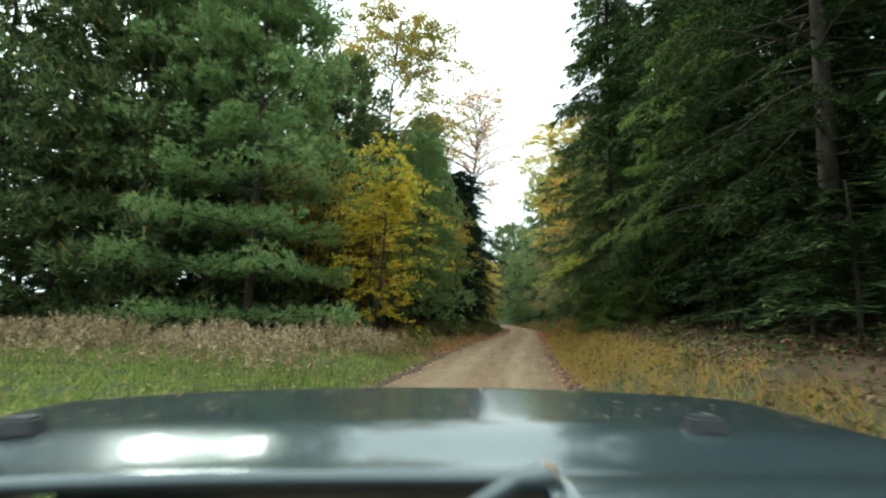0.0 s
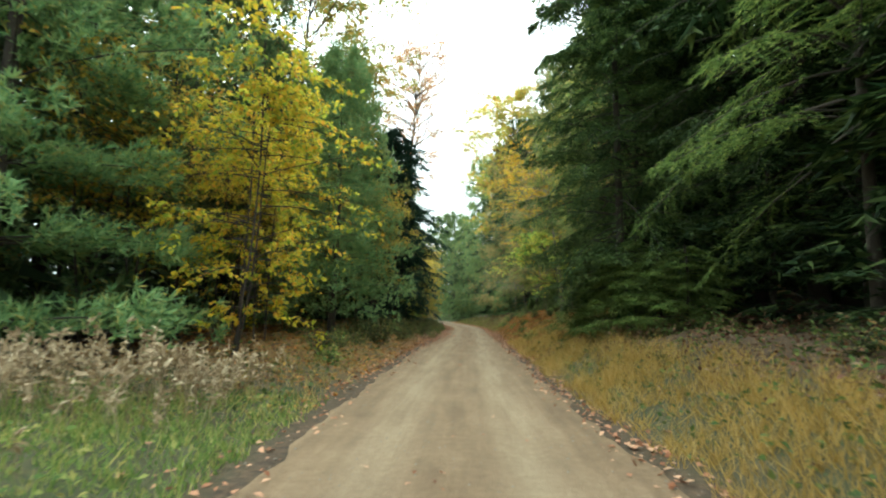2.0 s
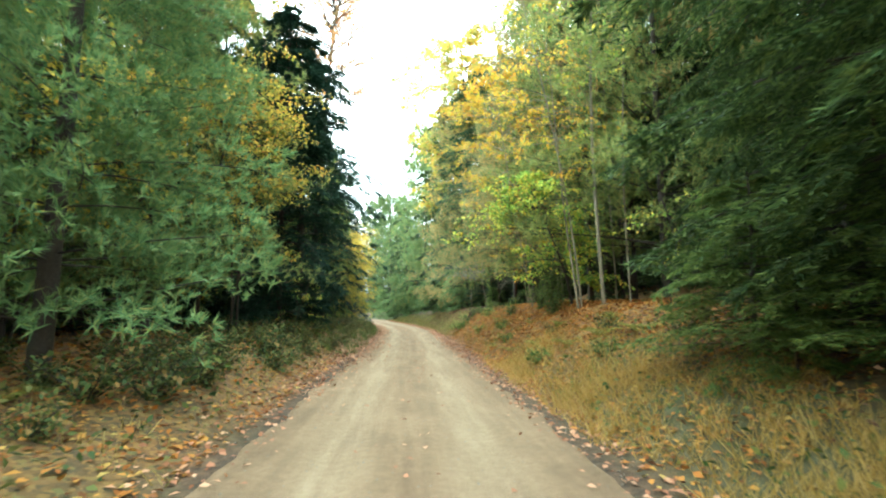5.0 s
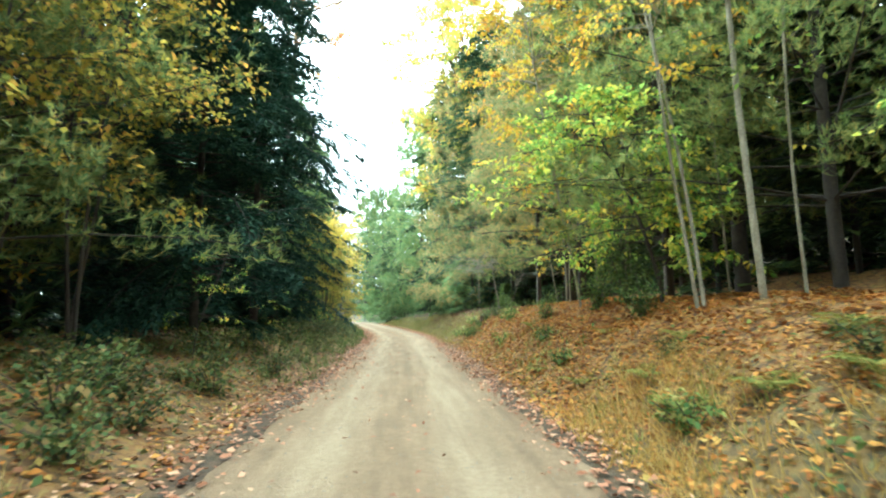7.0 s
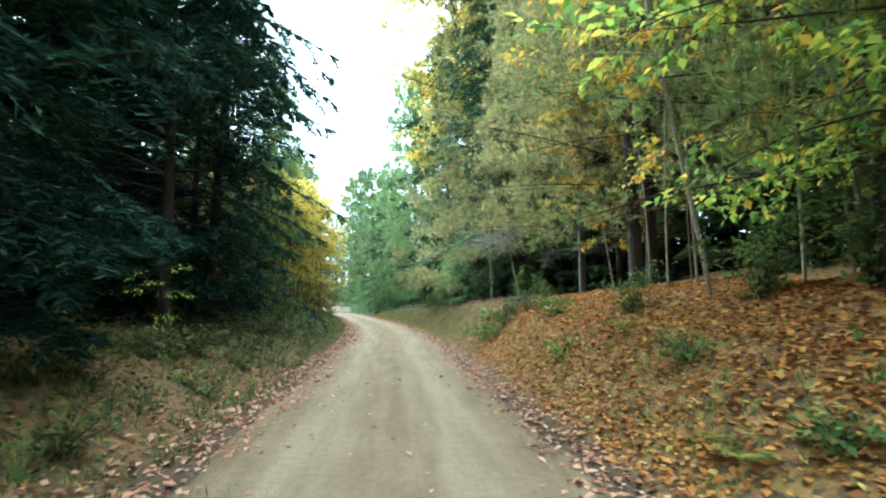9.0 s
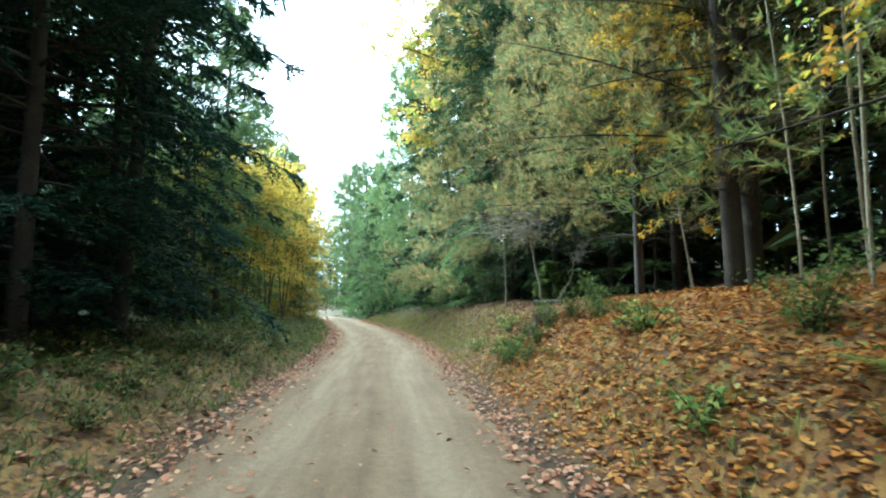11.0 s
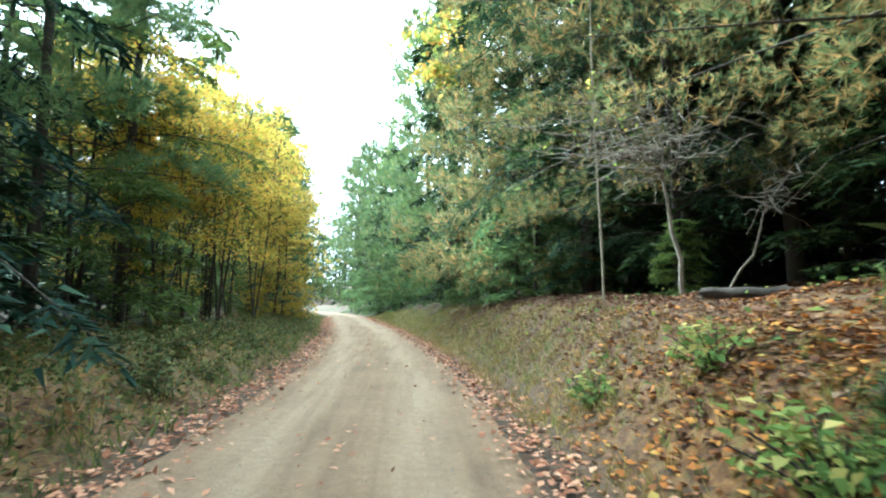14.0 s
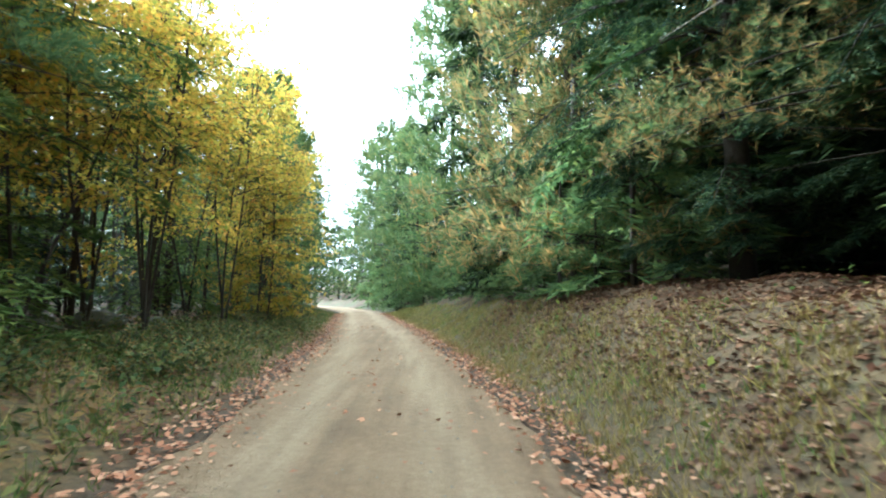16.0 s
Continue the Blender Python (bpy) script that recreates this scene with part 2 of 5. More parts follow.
dirt = ramp(rn, [(0.3, (0.08, 0.048, 0.024)), (0.5, (0.215, 0.137, 0.073)), (0.72, (0.40, 0.288, 0.175))])


def blend(a, b, k):
    m = rn.new("ShaderNodeMix")
    m.inputs[0].default_value = k
    rl.new(a, m.inputs[2])
    rl.new(b, m.inputs[3])
    return m.outputs[0]


grain = blend(blend(_a.outputs["Fac"], streak.outputs["Fac"], 0.55), blend(_f.outputs["Fac"], _c.outputs["Fac"], 0.45), 0.5)
rl.new(grain, dirt.inputs[0])
tr = rn.new("ShaderNodeAttribute")
tr.attribute_name = "track"
pale = rn.new("ShaderNodeMix")
pale.data_type = "RGBA"
worn = ramp(rn, [(0.35, (0.25, 0.172, 0.10)), (0.65, (0.43, 0.32, 0.20))])
rl.new(blend(_c.outputs["Fac"], _f.outputs["Fac"], 0.6), worn.inputs[0])
rl.new(worn.outputs[0], pale.inputs[7])
tm = rn.new("ShaderNodeMath")
tm.operation, tm.use_clamp = "MULTIPLY", True
rl.new(tr.outputs["Fac"], tm.inputs[0])
half = rn.new("ShaderNodeMath")
half.operation = "MULTIPLY_ADD"
half.inputs[1].default_value, half.inputs[2].default_value = 1.5, -0.12
rl.new(streak.outputs["Fac"], half.inputs[0])
rl.new(half.outputs[0], tm.inputs[1])
rl.new(tm.outputs[0], pale.inputs[0])
rl.new(dirt.outputs[0], pale.inputs[6])
rl.new(pale.outputs[2], rb.inputs["Base Color"])
rbp = rn.new("ShaderNodeBump")
rbp.inputs["Strength"].default_value, rbp.inputs["Distance"].default_value = 1.0, 0.035
rl.new(blend(_f.outputs["Fac"], pebble.outputs["Distance"], 0.4), rbp.inputs["Height"])
rl.new(rbp.outputs[0], rb.inputs["Normal"])


# ---- mesh helpers ----
def mesh(name, verts, faces, mat, smooth=False, attr=None):
    """A mesh from an (n, 3) array and an (m, 3 or 4) array of corners."""
    verts, faces = np.asarray(verts, np.float32), np.asarray(faces, np.int32)
    me = bpy.data.meshes.new(name)
    k = faces.shape[1]
    me.vertices.add(len(verts))
    me.vertices.foreach_set("co", verts.ravel())
    me.loops.add(faces.size)
    me.loops.foreach_set("vertex_index", faces.ravel())
    me.polygons.add(len(faces))
    me.polygons.foreach_set("loop_start", np.arange(0, faces.size, k, dtype=np.int32))
    if smooth:
        me.polygons.foreach_set("use_smooth", np.ones(len(faces), bool))
    if attr:
        for key, values in attr.items():
            a = me.attributes.new(key, "FLOAT", "POINT")
            a.data.foreach_set("value", np.asarray(values, np.float32))
    me.materials.append(mat)
    me.update(calc_edges=True)
    return me


def part(name, me, parent=None, label=""):
    ob = new(name, me)
    ob.parent = parent
    return tagged(ob, label)


def unit(v):
    return v / np.maximum(np.linalg.norm(v, axis=-1, keepdims=True), 1e-9)


def blades(p, d, length, width, rng, flat=None):
    """Pointed blades: at each place p, along d. flat: the normals that they lie across, else any."""
    n = len(p)
    ref = rng.normal(size=(n, 3)) if flat is None else flat
    s = unit(np.cross(d, ref)) * np.reshape(width, (-1, 1)) / 2
    v = np.stack([p - s, p + s, p + d * np.reshape(length, (-1, 1))], 1).reshape(-1, 3)
    return v, np.arange(3 * n).reshape(-1, 3)


def kites(p, d, length, width, rng, flat=None, curl=0.15):
    """Leaves: stalk, two shoulders and tip, a little folded."""
    n = len(p)
    ref = rng.normal(size=(n, 3)) if flat is None else flat
    s = unit(np.cross(d, ref))
    up = np.cross(s, d)
    L, w = np.reshape(length, (-1, 1)), np.reshape(width, (-1, 1)) / 2
    mid = p + d * L * 0.45 + up * L * curl
    v = np.stack([p, mid - s * w, p + d * L, mid + s * w], 1).reshape(-1, 3)
    return v, np.arange(4 * n).reshape(-1, 4)


def tubes(paths, radii, sides=5):
    """Tubes along many paths of equal length: paths (n, k, 3), radii (n, k)."""
    paths, radii = np.asarray(paths, float), np.asarray(radii, float)
    n, k, _ = paths.shape
    t = unit(np.gradient(paths, axis=1))
    ref = np.where(np.abs(t[..., 2:]) > 0.8, np.array([1.0, 0, 0]), np.array([0, 0, 1.0]))
    a = unit(np.cross(t, ref))
    b = np.cross(t, a)
    ang = np.arange(sides) * 2 * np.pi / sides
    ring = paths[:, :, None] + radii[:, :, None, None] * (np.cos(ang)[None, None, :, None] * a[:, :, None] + np.sin(ang)[None, None, :, None] * b[:, :, None])
    i = np.arange(n * k * sides).reshape(n, k, sides)
    j = np.roll(i, -1, axis=2)
    f = np.stack([i[:, :-1], j[:, :-1], j[:, 1:], i[:, 1:]], -1).reshape(-1, 4)
    return ring.reshape(-1, 3), f


def joined(parts):
    vs, fs, n = [], [], 0
    for v, f in parts:
        vs.append(v)
        fs.append(f + n)
        n += len(v)
    return np.concatenate(vs), np.concatenate(fs)


def smooth(a, b, x):
    s = np.clip((x - a) / (b - a), 0, 1)
    return s * s * (3 - 2 * s)


# ---- lie of the land ----
MID_Y = [-60, -30, -10, 0, 6, 10, 20, 30, 40, 55, 60, 65, 70, 81, 95, 110, 130, 170]
MID_X = [26, 10, 3.2, 1.2, 0.4, 0.1, -0.05, 0.05, 0.25, 0.3, 0.0, -0.45, -1.0, -2.6, -4.6, -9, -20, -50]


def middle(y):
    return np.interp(y, MID_Y, MID_X)


def bumps(x, y, amp=1.0):
    return amp * (0.05 * np.sin(1.9 * x + 0.7 * y + np.sin(0.9 * y)) + 0.04 * np.sin(2.7 * y - 1.3 * x) + 0.025 * np.sin(5.1 * x + 1.7) * np.sin(4.3 * y))


def land(x, y):
    """The height of the ground."""
    x, y = np.asarray(x, float), np.asarray(y, float)
    u = x - middle(y)
    bank = np.interp(y, [-10, 6, 14, 26, 36, 42, 52, 60, 75, 95], [0.75, 0.8, 0.85, 0.9, 1.12, 1.2, 1.3, 1.35, 1.0, 0.5])
    toe = np.interp(y, [6, 30, 40, 44, 51, 57], [2.3, 2.2, 2.05, 1.85, 1.95, 2.2])
    top = np.interp(y, [6, 34, 42, 52, 58], [3.9, 4.2, 3.7, 3.8, 4.2])
    shoulder = np.interp(y, [10, 24, 30, 45, 51, 64, 75, 95], [0.3, 0.35, 0.55, 0.52, 0.25, 0.25, 0.5, 0.4])
    # The 7 m rise is added to screen the horizon sky behind the wood
    right = bank * smooth(toe, top, u) + shoulder * smooth(3.8, 5.4, u) + 0.8 * smooth(6, 12, u) + 7 * smooth(9, 50, u)
    mound = np.interp(y, [-20, 17, 23, 30, 36, 44, 52, 60, 75, 95], [0.15, 0.2, 0.4, 0.55, 0.68, 0.65, 0.55, 0.4, 0.4, 0.4])
    left = mound * smooth(2.1, 3.9, -u) + 0.3 * smooth(3.8, 6.5, -u) * smooth(20, 26, y) + 0.5 * smooth(8, 25, -u) * smooth(18, 25, y)
    away = smooth(1.8, 4.0, np.abs(u))
    rut = -0.03 * (np.exp(-((u - 0.75) / 0.28) ** 2) + np.exp(-((u + 0.85) / 0.28) ** 2))
    return right + left + bumps(x, y) * (0.1 + 0.9 * away) + rut


def grassiness(x, y):
    u = x - middle(y)
    field = smooth(-3, -6, u) * smooth(21, 17, y)
    verge_r = smooth(1.9, 2.6, u) * smooth(4.4, 3.4, u) * np.interp(y, [0, 8, 26, 34, 44, 52, 58, 90], [0.5, 0.7, 0.8, 0.35, 0.1, 0.1, 0.4, 0.8])
    verge_l = smooth(-1.9, -2.6, u) * smooth(-5, -3, u) * np.interp(y, [0, 10, 20, 30, 40, 60, 80], [1, 1, 0.3, 0.2, 0.2, 0.3, 0.5])
    return np.clip(np.maximum(field, np.maximum(verge_r, verge_l)), 0, 1)


def leafiness(x, y):
    """How thick the fallen broad leaves lie on the needle litter."""
    u = x - middle(y)
    # Past y 51 thinned to darker litter, also standing for the spruces' shade
    right = smooth(1.9, 2.6, u) * np.interp(y, [20, 28, 34, 46, 51, 75], [0.1, 0.6, 1, 0.9, 0.15, 0.1])
    left = smooth(-2.0, -2.6, u) * smooth(-9, -6, u) * np.interp(y, [18, 22, 30, 40, 70], [0.1, 0.8, 0.7, 0.7, 0.4])
    return np.clip(right + left, 0, 1)


def axis(spans):
    return np.concatenate([np.arange(a, b, s) for a, b, s in spans] + [[spans[-1][1]]])


def build_ground():
    gx = axis([(-900, -60, 60), (-60, -16, 2), (-16, -6, 0.6), (-6, 7, 0.34), (7, 16, 0.6), (16, 60, 2), (60, 900, 60)])
    gy = axis([(-900, -60, 60), (-60, -8, 3), (-8, 70, 0.62), (70, 110, 0.9), (110, 160, 4), (160, 940, 60)])
    X, Y = np.meshgrid(gx, gy)
    Z = land(X, Y) - 0.07 * smooth(1.75, 1.45, np.abs(X - middle(Y)))
    nx, ny = len(gx), len(gy)
    i = np.arange(nx * ny).reshape(ny, nx)
    f = np.stack([i[:-1, :-1], i[:-1, 1:], i[1:, 1:], i[1:, :-1]], -1).reshape(-1, 4)
    me = mesh("ground", np.stack([X, Y, Z], -1).reshape(-1, 3), f, M_GROUND, True, {"grassy": grassiness(X, Y).ravel(), "leafy": leafiness(X, Y).ravel()})
    return tagged(new("ground", me), "forest floor of leaf litter, moss and soil beside the road", "ground", kind="structure")


def build_road():
    ys = axis([(-40, -4, 1), (-4, 75, 0.25), (75, 140, 1.0)])
    us = np.linspace(-1, 1, 33)
    w_l = np.interp(ys, [-40, 20, 30, 38, 62, 140], [2.0, 2.0, 2.0, 1.85, 1.75, 2.0])
    w_r = np.interp(ys, [-40, 20, 30, 38, 62, 140], [2.0, 2.0, 1.95, 1.8, 1.65, 2.0])
    wob = 0.06 * np.sin(ys * 1.3) + 0.05 * np.sin(ys * 3.1 + 1) + 0.04 * np.sin(ys * 6.7 + 2)
    U = np.where(us[None] < 0, us[None] * (w_l + wob)[:, None], us[None] * (w_r - wob)[:, None])
    X = middle(ys)[:, None] + U
    Y = np.repeat(ys[:, None], len(us), 1)
    Z = land(X, Y) + 0.012 - 0.05 * smooth(0.9, 1.0, np.abs(us))[None]
    i = np.arange(X.size).reshape(X.shape)
    f = np.stack([i[:-1, :-1], i[:-1, 1:], i[1:, 1:], i[1:, :-1]], -1).reshape(-1, 4)
    track = np.exp(-((U - 0.75) / 0.35) ** 2) + np.exp(-((U + 0.85) / 0.35) ** 2)
    me = mesh("road", np.stack([X, Y, Z], -1).reshape(-1, 3), f, M_ROAD, True, {"track": track.ravel()})
    return tagged(new("road", me), "single-lane packed dirt road with pale wheel tracks", "road", kind="structure")


build_ground()
build_road()


# ---- trees ----
def trunk_path(rng, H, lean=(0, 0), bend=0.15, k=9):
    z = np.linspace(0, 1, k)
    ph = rng.uniform(0, 6.28, 2)
    x = lean[0] * H * z + bend * np.sin(2.5 * z + ph[0]) * z
    y = lean[1] * H * z + bend * np.sin(2.9 * z + ph[1]) * z
    return np.stack([x, y, z * H - 0.25 * (z == 0)], -1)


def branch_paths(rng, axis_path, z0, az, length, rise, droop, k=5):
    """Curved limbs that leave the trunk at heights z0."""
    H = axis_path[-1, 2]
    base = np.stack([np.interp(z0, axis_path[:, 2], axis_path[:, c]) for c in range(3)], -1)
    s = np.linspace(0, 1, k)
    out = np.stack([np.cos(az), np.sin(az), 0 * az], -1)
    side = np.stack([-np.sin(az), np.cos(az), 0 * az], -1)
    wig = rng.normal(0, 0.06, len(az))
    p = base[:, None] + out[:, None] * (length[:, None] * s)[..., None]
    p = p + side[:, None] * ((wig * length)[:, None] * np.sin(2.5 * s))[..., None]
    p[..., 2] += length[:, None] * (rise[:, None] * s - droop[:, None] * s**2)
    return p


def sample(paths, s):
    """Points and directions on the paths (n, k, 3) at s (n, m)."""
    n, k, _ = paths.shape
    f = np.clip(s, 0, 0.9999) * (k - 1)
    i = f.astype(int)
    w = (f - i)[..., None]
    r = np.arange(n)[:, None]
    a, b = paths[r, i], paths[r, i + 1]
    return a * (1 - w) + b * w, unit(b - a)


def tree_parts(name, label, category, trunk, limbs, crown, bark, leaf, group=""):
    top = tagged(new(name), label, category, group)
    wood = trunk if limbs is None else joined([trunk, limbs])
    part("trunk", mesh("trunk", *wood, bark, True), top)
    if crown is not None:
        part("crown", mesh("crown", *crown, leaf), top)
    return top


def sprays(rng, paths, length, lat, per, blade, inner=0.16):
    """Flat feathered sprays: side twigs along each limb, short needled shoots along each twig."""
    n = len(paths)
    s = np.linspace(inner, 1.0, lat)[None] + rng.normal(0, 0.03, (n, lat))
    p, d = sample(paths, s)
    out = []
    q = np.linspace(0.05, 1, per)
    for sign in (-1, 1):
        side = np.stack([-d[..., 1], d[..., 0], 0 * d[..., 0]], -1) * sign
        ld = unit(side * 0.85 + d * 0.65 + rng.normal(0, 0.14, p.shape) + np.array([0, 0, -0.14]))
        ll = (0.14 + 0.42 * length[:, None] * (1.02 - np.clip(s, 0, 1)) ** 0.8) * rng.uniform(0.6, 1.25, s.shape)
        pts = p[..., None, :] + ld[..., None, :] * (ll[..., None] * q)[..., None]
        pts[..., 2] -= (0.3 * ll[..., None] * q**2)
        for sg in (-1, 1):
            lside = np.cross(ld, np.array([0, 0, 1.0])) * sg
            bd = unit(ld[..., None, :] * 0.8 + lside[..., None, :] * 0.75 + rng.normal(0, 0.24, pts.shape))
            m = rng.uniform(size=pts.shape[:-1]) > 0.12
            P, D = pts[m], bd[m]
            up = unit(np.array([0, 0, 1.0]) + rng.normal(0, 0.45, P.shape))
            out.append(blades(P, D, blade * rng.uniform(0.55, 1.25, len(P)), 0.22 * blade * rng.uniform(0.8, 1.3, len(P)), rng, up))
    return out


def spruce(seed, H, R, mat, label, low=0.06, every=0.2, lat=11, per=7, droop=0.35, blade=0.2, name="spruce_tree", bark=None, thick=0.011, shape=0.75, tuck=0.6, fine_to=0.0, fine=(18, 15, 0.115), lean=(0, 0)):
    """A spruce or hemlock: drooping limbs with flat feathered sprays, finer up to the height fine_to."""
    rng = np.random.default_rng(seed)
    ax = trunk_path(rng, H, lean, bend=0.1)
    r0 = H * thick
    trunk = tubes([ax], [np.linspace(r0, 0.02, len(ax))], 9)
    z0 = np.arange(low * H, H * 0.985, every)
    z0 = np.clip(z0 + rng.normal(0, every * 0.6, len(z0)), 0.25, H * 0.99)
    n = len(z0)
    az = np.arange(n) * 2.4 + rng.normal(0, 0.9, n)
    rel = 1 - z0 / H
    length = R * (0.10 + 0.95 * rel**shape) * rng.uniform(0.62, 1.15, n) * np.clip(tuck + z0 / (0.3 * H), 0.12, 1)
    paths = branch_paths(rng, ax, z0, az, length, rng.uniform(-0.15, 0.33, n), np.full(n, droop) * rng.uniform(0.4, 1.6, n))
    limbs = tubes(paths, np.linspace(1, 0.15, 5)[None] * (0.008 + 0.008 * length[:, None]), 3)
    near = z0 < fine_to
    out = []
    if near.any():
        out += sprays(rng, paths[near], length[near], *fine, inner=0.3)
    out += sprays(rng, paths[~near], length[~near], lat, per, blade)
    return tree_parts(name, label, "tree", trunk, limbs, joined(out), bark or M_BARK, mat)


def pine(seed, H, R, mat, label, low=0.1, every=0.75, whorl=5, tufts=46, needles=11, size=0.26, name="pine_tree", lean=(0, 0), thick=0.014, bare=0.0, shape=0.6, plume=0.36, fine=0.15, puff=0.12, clump=14, tier=0.12, level=1.0, inner=0.2):
    """A white pine: whorled limbs in layers, each a plume of soft tufts turned up at the end."""
    rng = np.random.default_rng(seed)
    ax = trunk_path(rng, H, lean, 0.2)
    trunk = tubes([ax], [np.linspace(H * thick, 0.025, len(ax))], 10)
    zs, azs = [], []
    a0 = 0.0
    for z in np.arange(low * H, H * 0.98, every):
        a0 += 0.7
        k = whorl + rng.integers(-1, 2)
        zs += list(z + rng.normal(0, tier * every, k))
        azs += list(a0 + np.arange(k) * 2 * np.pi / k + rng.normal(0, 0.2, k))
    z0, az = np.clip(np.array(zs), 0.3, 0.99 * H), np.array(azs)
    n = len(z0)
    rel = 1 - z0 / H
    length = R * (0.12 + 0.95 * rel**shape) * rng.uniform(0.65, 1.12, n) * np.clip(0.7 + z0 / (0.2 * H), 0.7, 1)
    length = np.where(z0 < bare * H, 0.62 * length, length)
    paths = branch_paths(rng, ax, z0, az, length, 0.1 + level * rng.uniform(-0.1, 0.2, n), 0.08 + level * rng.uniform(-0.08, 0.14, n))
    limbs = tubes(paths, np.linspace(1, 0.12, 5)[None] * (0.007 + 0.0042 * length[:, None]), 4)
    keep = np.arange(n)[z0 > bare * H]
    paths, length = paths[keep], length[keep]
    m = tufts
    # tufts gather in clumps along the outer part of each limb
    k = max(3, m // clump)
    cs, co = rng.uniform(inner, 1.0, (len(keep), k)) ** 0.7, rng.uniform(-1, 1, (len(keep), k))
    pick = rng.integers(0, k, (len(keep), m))
    row = np.arange(len(keep))[:, None]
    s = np.clip(cs[row, pick] + rng.normal(0, 0.055, (len(keep), m)), 0.12, 1.0)
    p, d = sample(paths, s)
    side = np.stack([-d[..., 1], d[..., 0], 0 * d[..., 0]], -1)
    spread = plume * length[:, None] * np.sqrt(np.clip(1.06 - s, 0, 1)) + 0.1
    off = np.clip(co[row, pick] + rng.normal(0, 0.2, s.shape), -1.15, 1.15)
    p = p + side * (off * spread)[..., None] - d * (np.abs(off) * spread * 0.35)[..., None]
    p[..., 2] += rng.normal(0.04, puff, s.shape) * (0.5 + s)
    aim = unit(d * 0.7 + side * off[..., None] * 0.7 + np.array([0, 0, 0.55]) + rng.normal(0, 0.2, p.shape))
    P = np.repeat(p.reshape(-1, 3), needles, 0)
    A = np.repeat(aim.reshape(-1, 3), needles, 0)
    D = unit(A * 0.75 + rng.normal(0, 0.55, A.shape))
    # the needles of a bough lie like shingles, facing up and out
    face = unit(np.repeat((d * 0.7 + np.array([0, 0, 0.75])).reshape(-1, 3), needles, 0) + rng.normal(0, 0.4, A.shape))
    crown = blades(P, D, size * rng.uniform(0.6, 1.2, len(P)), size * fine * rng.uniform(0.7, 1.3, len(P)), rng, face)
    return tree_parts(name, label, "tree", trunk, limbs, crown, M_BARK, mat)


def broadleaf(seed, H, R, mat, label, low=0.2, nb=34, leaves=70, leaf=0.11, lean=(0, 0), bark=None, name="beech_sapling", r0=None, rise=0.55, flat=0.3, stems=1, bend=0.35, spread=0.22, twigs=3, even=0.7, fan=0.06, stout=1.0):
    """A slim leafy tree: rising limbs, twigs and layered leaves with gaps between."""
    rng = np.random.default_rng(seed)
    tr, lb, cr = [], [], []
    for st in range(stems):
        ln = (lean[0] + (rng.normal(0, fan) if st else 0), lean[1] + (rng.normal(0, fan) if st else 0))
        h = H * (1 if st == 0 else rng.uniform(0.7, 0.95))
        ax = trunk_path(rng, h, ln, bend)
        if st:
            ax[:, :2] += rng.normal(0, 6 * fan, 2)
        tr.append(tubes([ax], [np.linspace((r0 or H * 0.009), 0.012, len(ax))], 7))
        n = nb
        z0 = h * (low + (0.97 - low) * rng.uniform(0, 1, n) ** even)
        az = np.arange(n) * 2.4 + rng.normal(0, 0.5, n)
        rel = (z0 / h - low) / (1 - low)
        length = R * (0.35 + 0.75 * np.sin(np.pi * np.clip(0.15 + 0.8 * rel, 0, 1))) * rng.uniform(0.55, 1.15, n)
        paths = branch_paths(rng, ax, z0, az, length, rise * rng.uniform(0.4, 1.3, n), rng.uniform(0.1, 0.4, n))
        lb.append(tubes(paths, np.linspace(1, 0.2, 5)[None] * (0.005 + 0.006 * length[:, None]) * stout, 3 if stems > 2 else 4))
        # twigs
        ts = rng.uniform(0.25, 0.95, (n, twigs))
        tp, td = sample(paths, ts)
        sd = np.stack([-td[..., 1], td[..., 0], 0 * td[..., 0]], -1) * rng.choice([-1, 1], (n, twigs))[..., None]
        dirs = unit(td * 0.7 + sd * 0.8 + rng.normal(0, 0.2, td.shape)).reshape(-1, 3)
        tl = (np.repeat(length, twigs) * rng.uniform(0.25, 0.5, n * twigs))
        tpaths = tp.reshape(-1, 1, 3) + dirs[:, None] * (tl[:, None] * np.linspace(0, 1, 5))[..., None]
        tpaths[..., 2] -= 0.12 * tl[:, None] * np.linspace(0, 1, 5) ** 2
        lb.append(tubes(tpaths[:, ::2], np.linspace(1, 0.3, 3)[None] * np.full((len(tl), 1), 0.006 * stout), 3))
        if leaves:
            allp = np.concatenate([paths, tpaths]) if twigs < 5 else tpaths
            cnt = max(2, leaves // (1 + twigs))
            s = rng.uniform(0.3, 1.02, (len(allp), cnt))
            p, d = sample(allp, s)
            p = (p + rng.normal(0, spread * 0.45, p.shape) * np.array([1, 1, 0.5])).reshape(-1, 3)
            D = unit(d.reshape(-1, 3) * 0.6 + rng.normal(0, 0.6, p.shape) + np.array([0, 0, -0.3]))
            up = unit(np.array([0, 0, 1.0]) + rng.normal(0, flat, p.shape))
            L = leaf * rng.uniform(0.6, 1.25, len(p))
            cr.append(kites(p, D, L, L * 0.62, rng, up))
    return tree_parts(name, label, "tree", joined(tr), joined(lb), joined(cr) if cr else None, bark or M_PALE, mat)


def place(ob, x, y, scale=1.0, turn=0.0, sink=0.08, wide=1.0):
    """Stand a finished thing on the ground at x, y."""
    z = float(land(x, y)) - sink
    ob.matrix_basis = pose(x, y, z, 0, 0, turn) @ Matrix.Diagonal((scale * wide, scale * wide, scale, 1))
    return ob


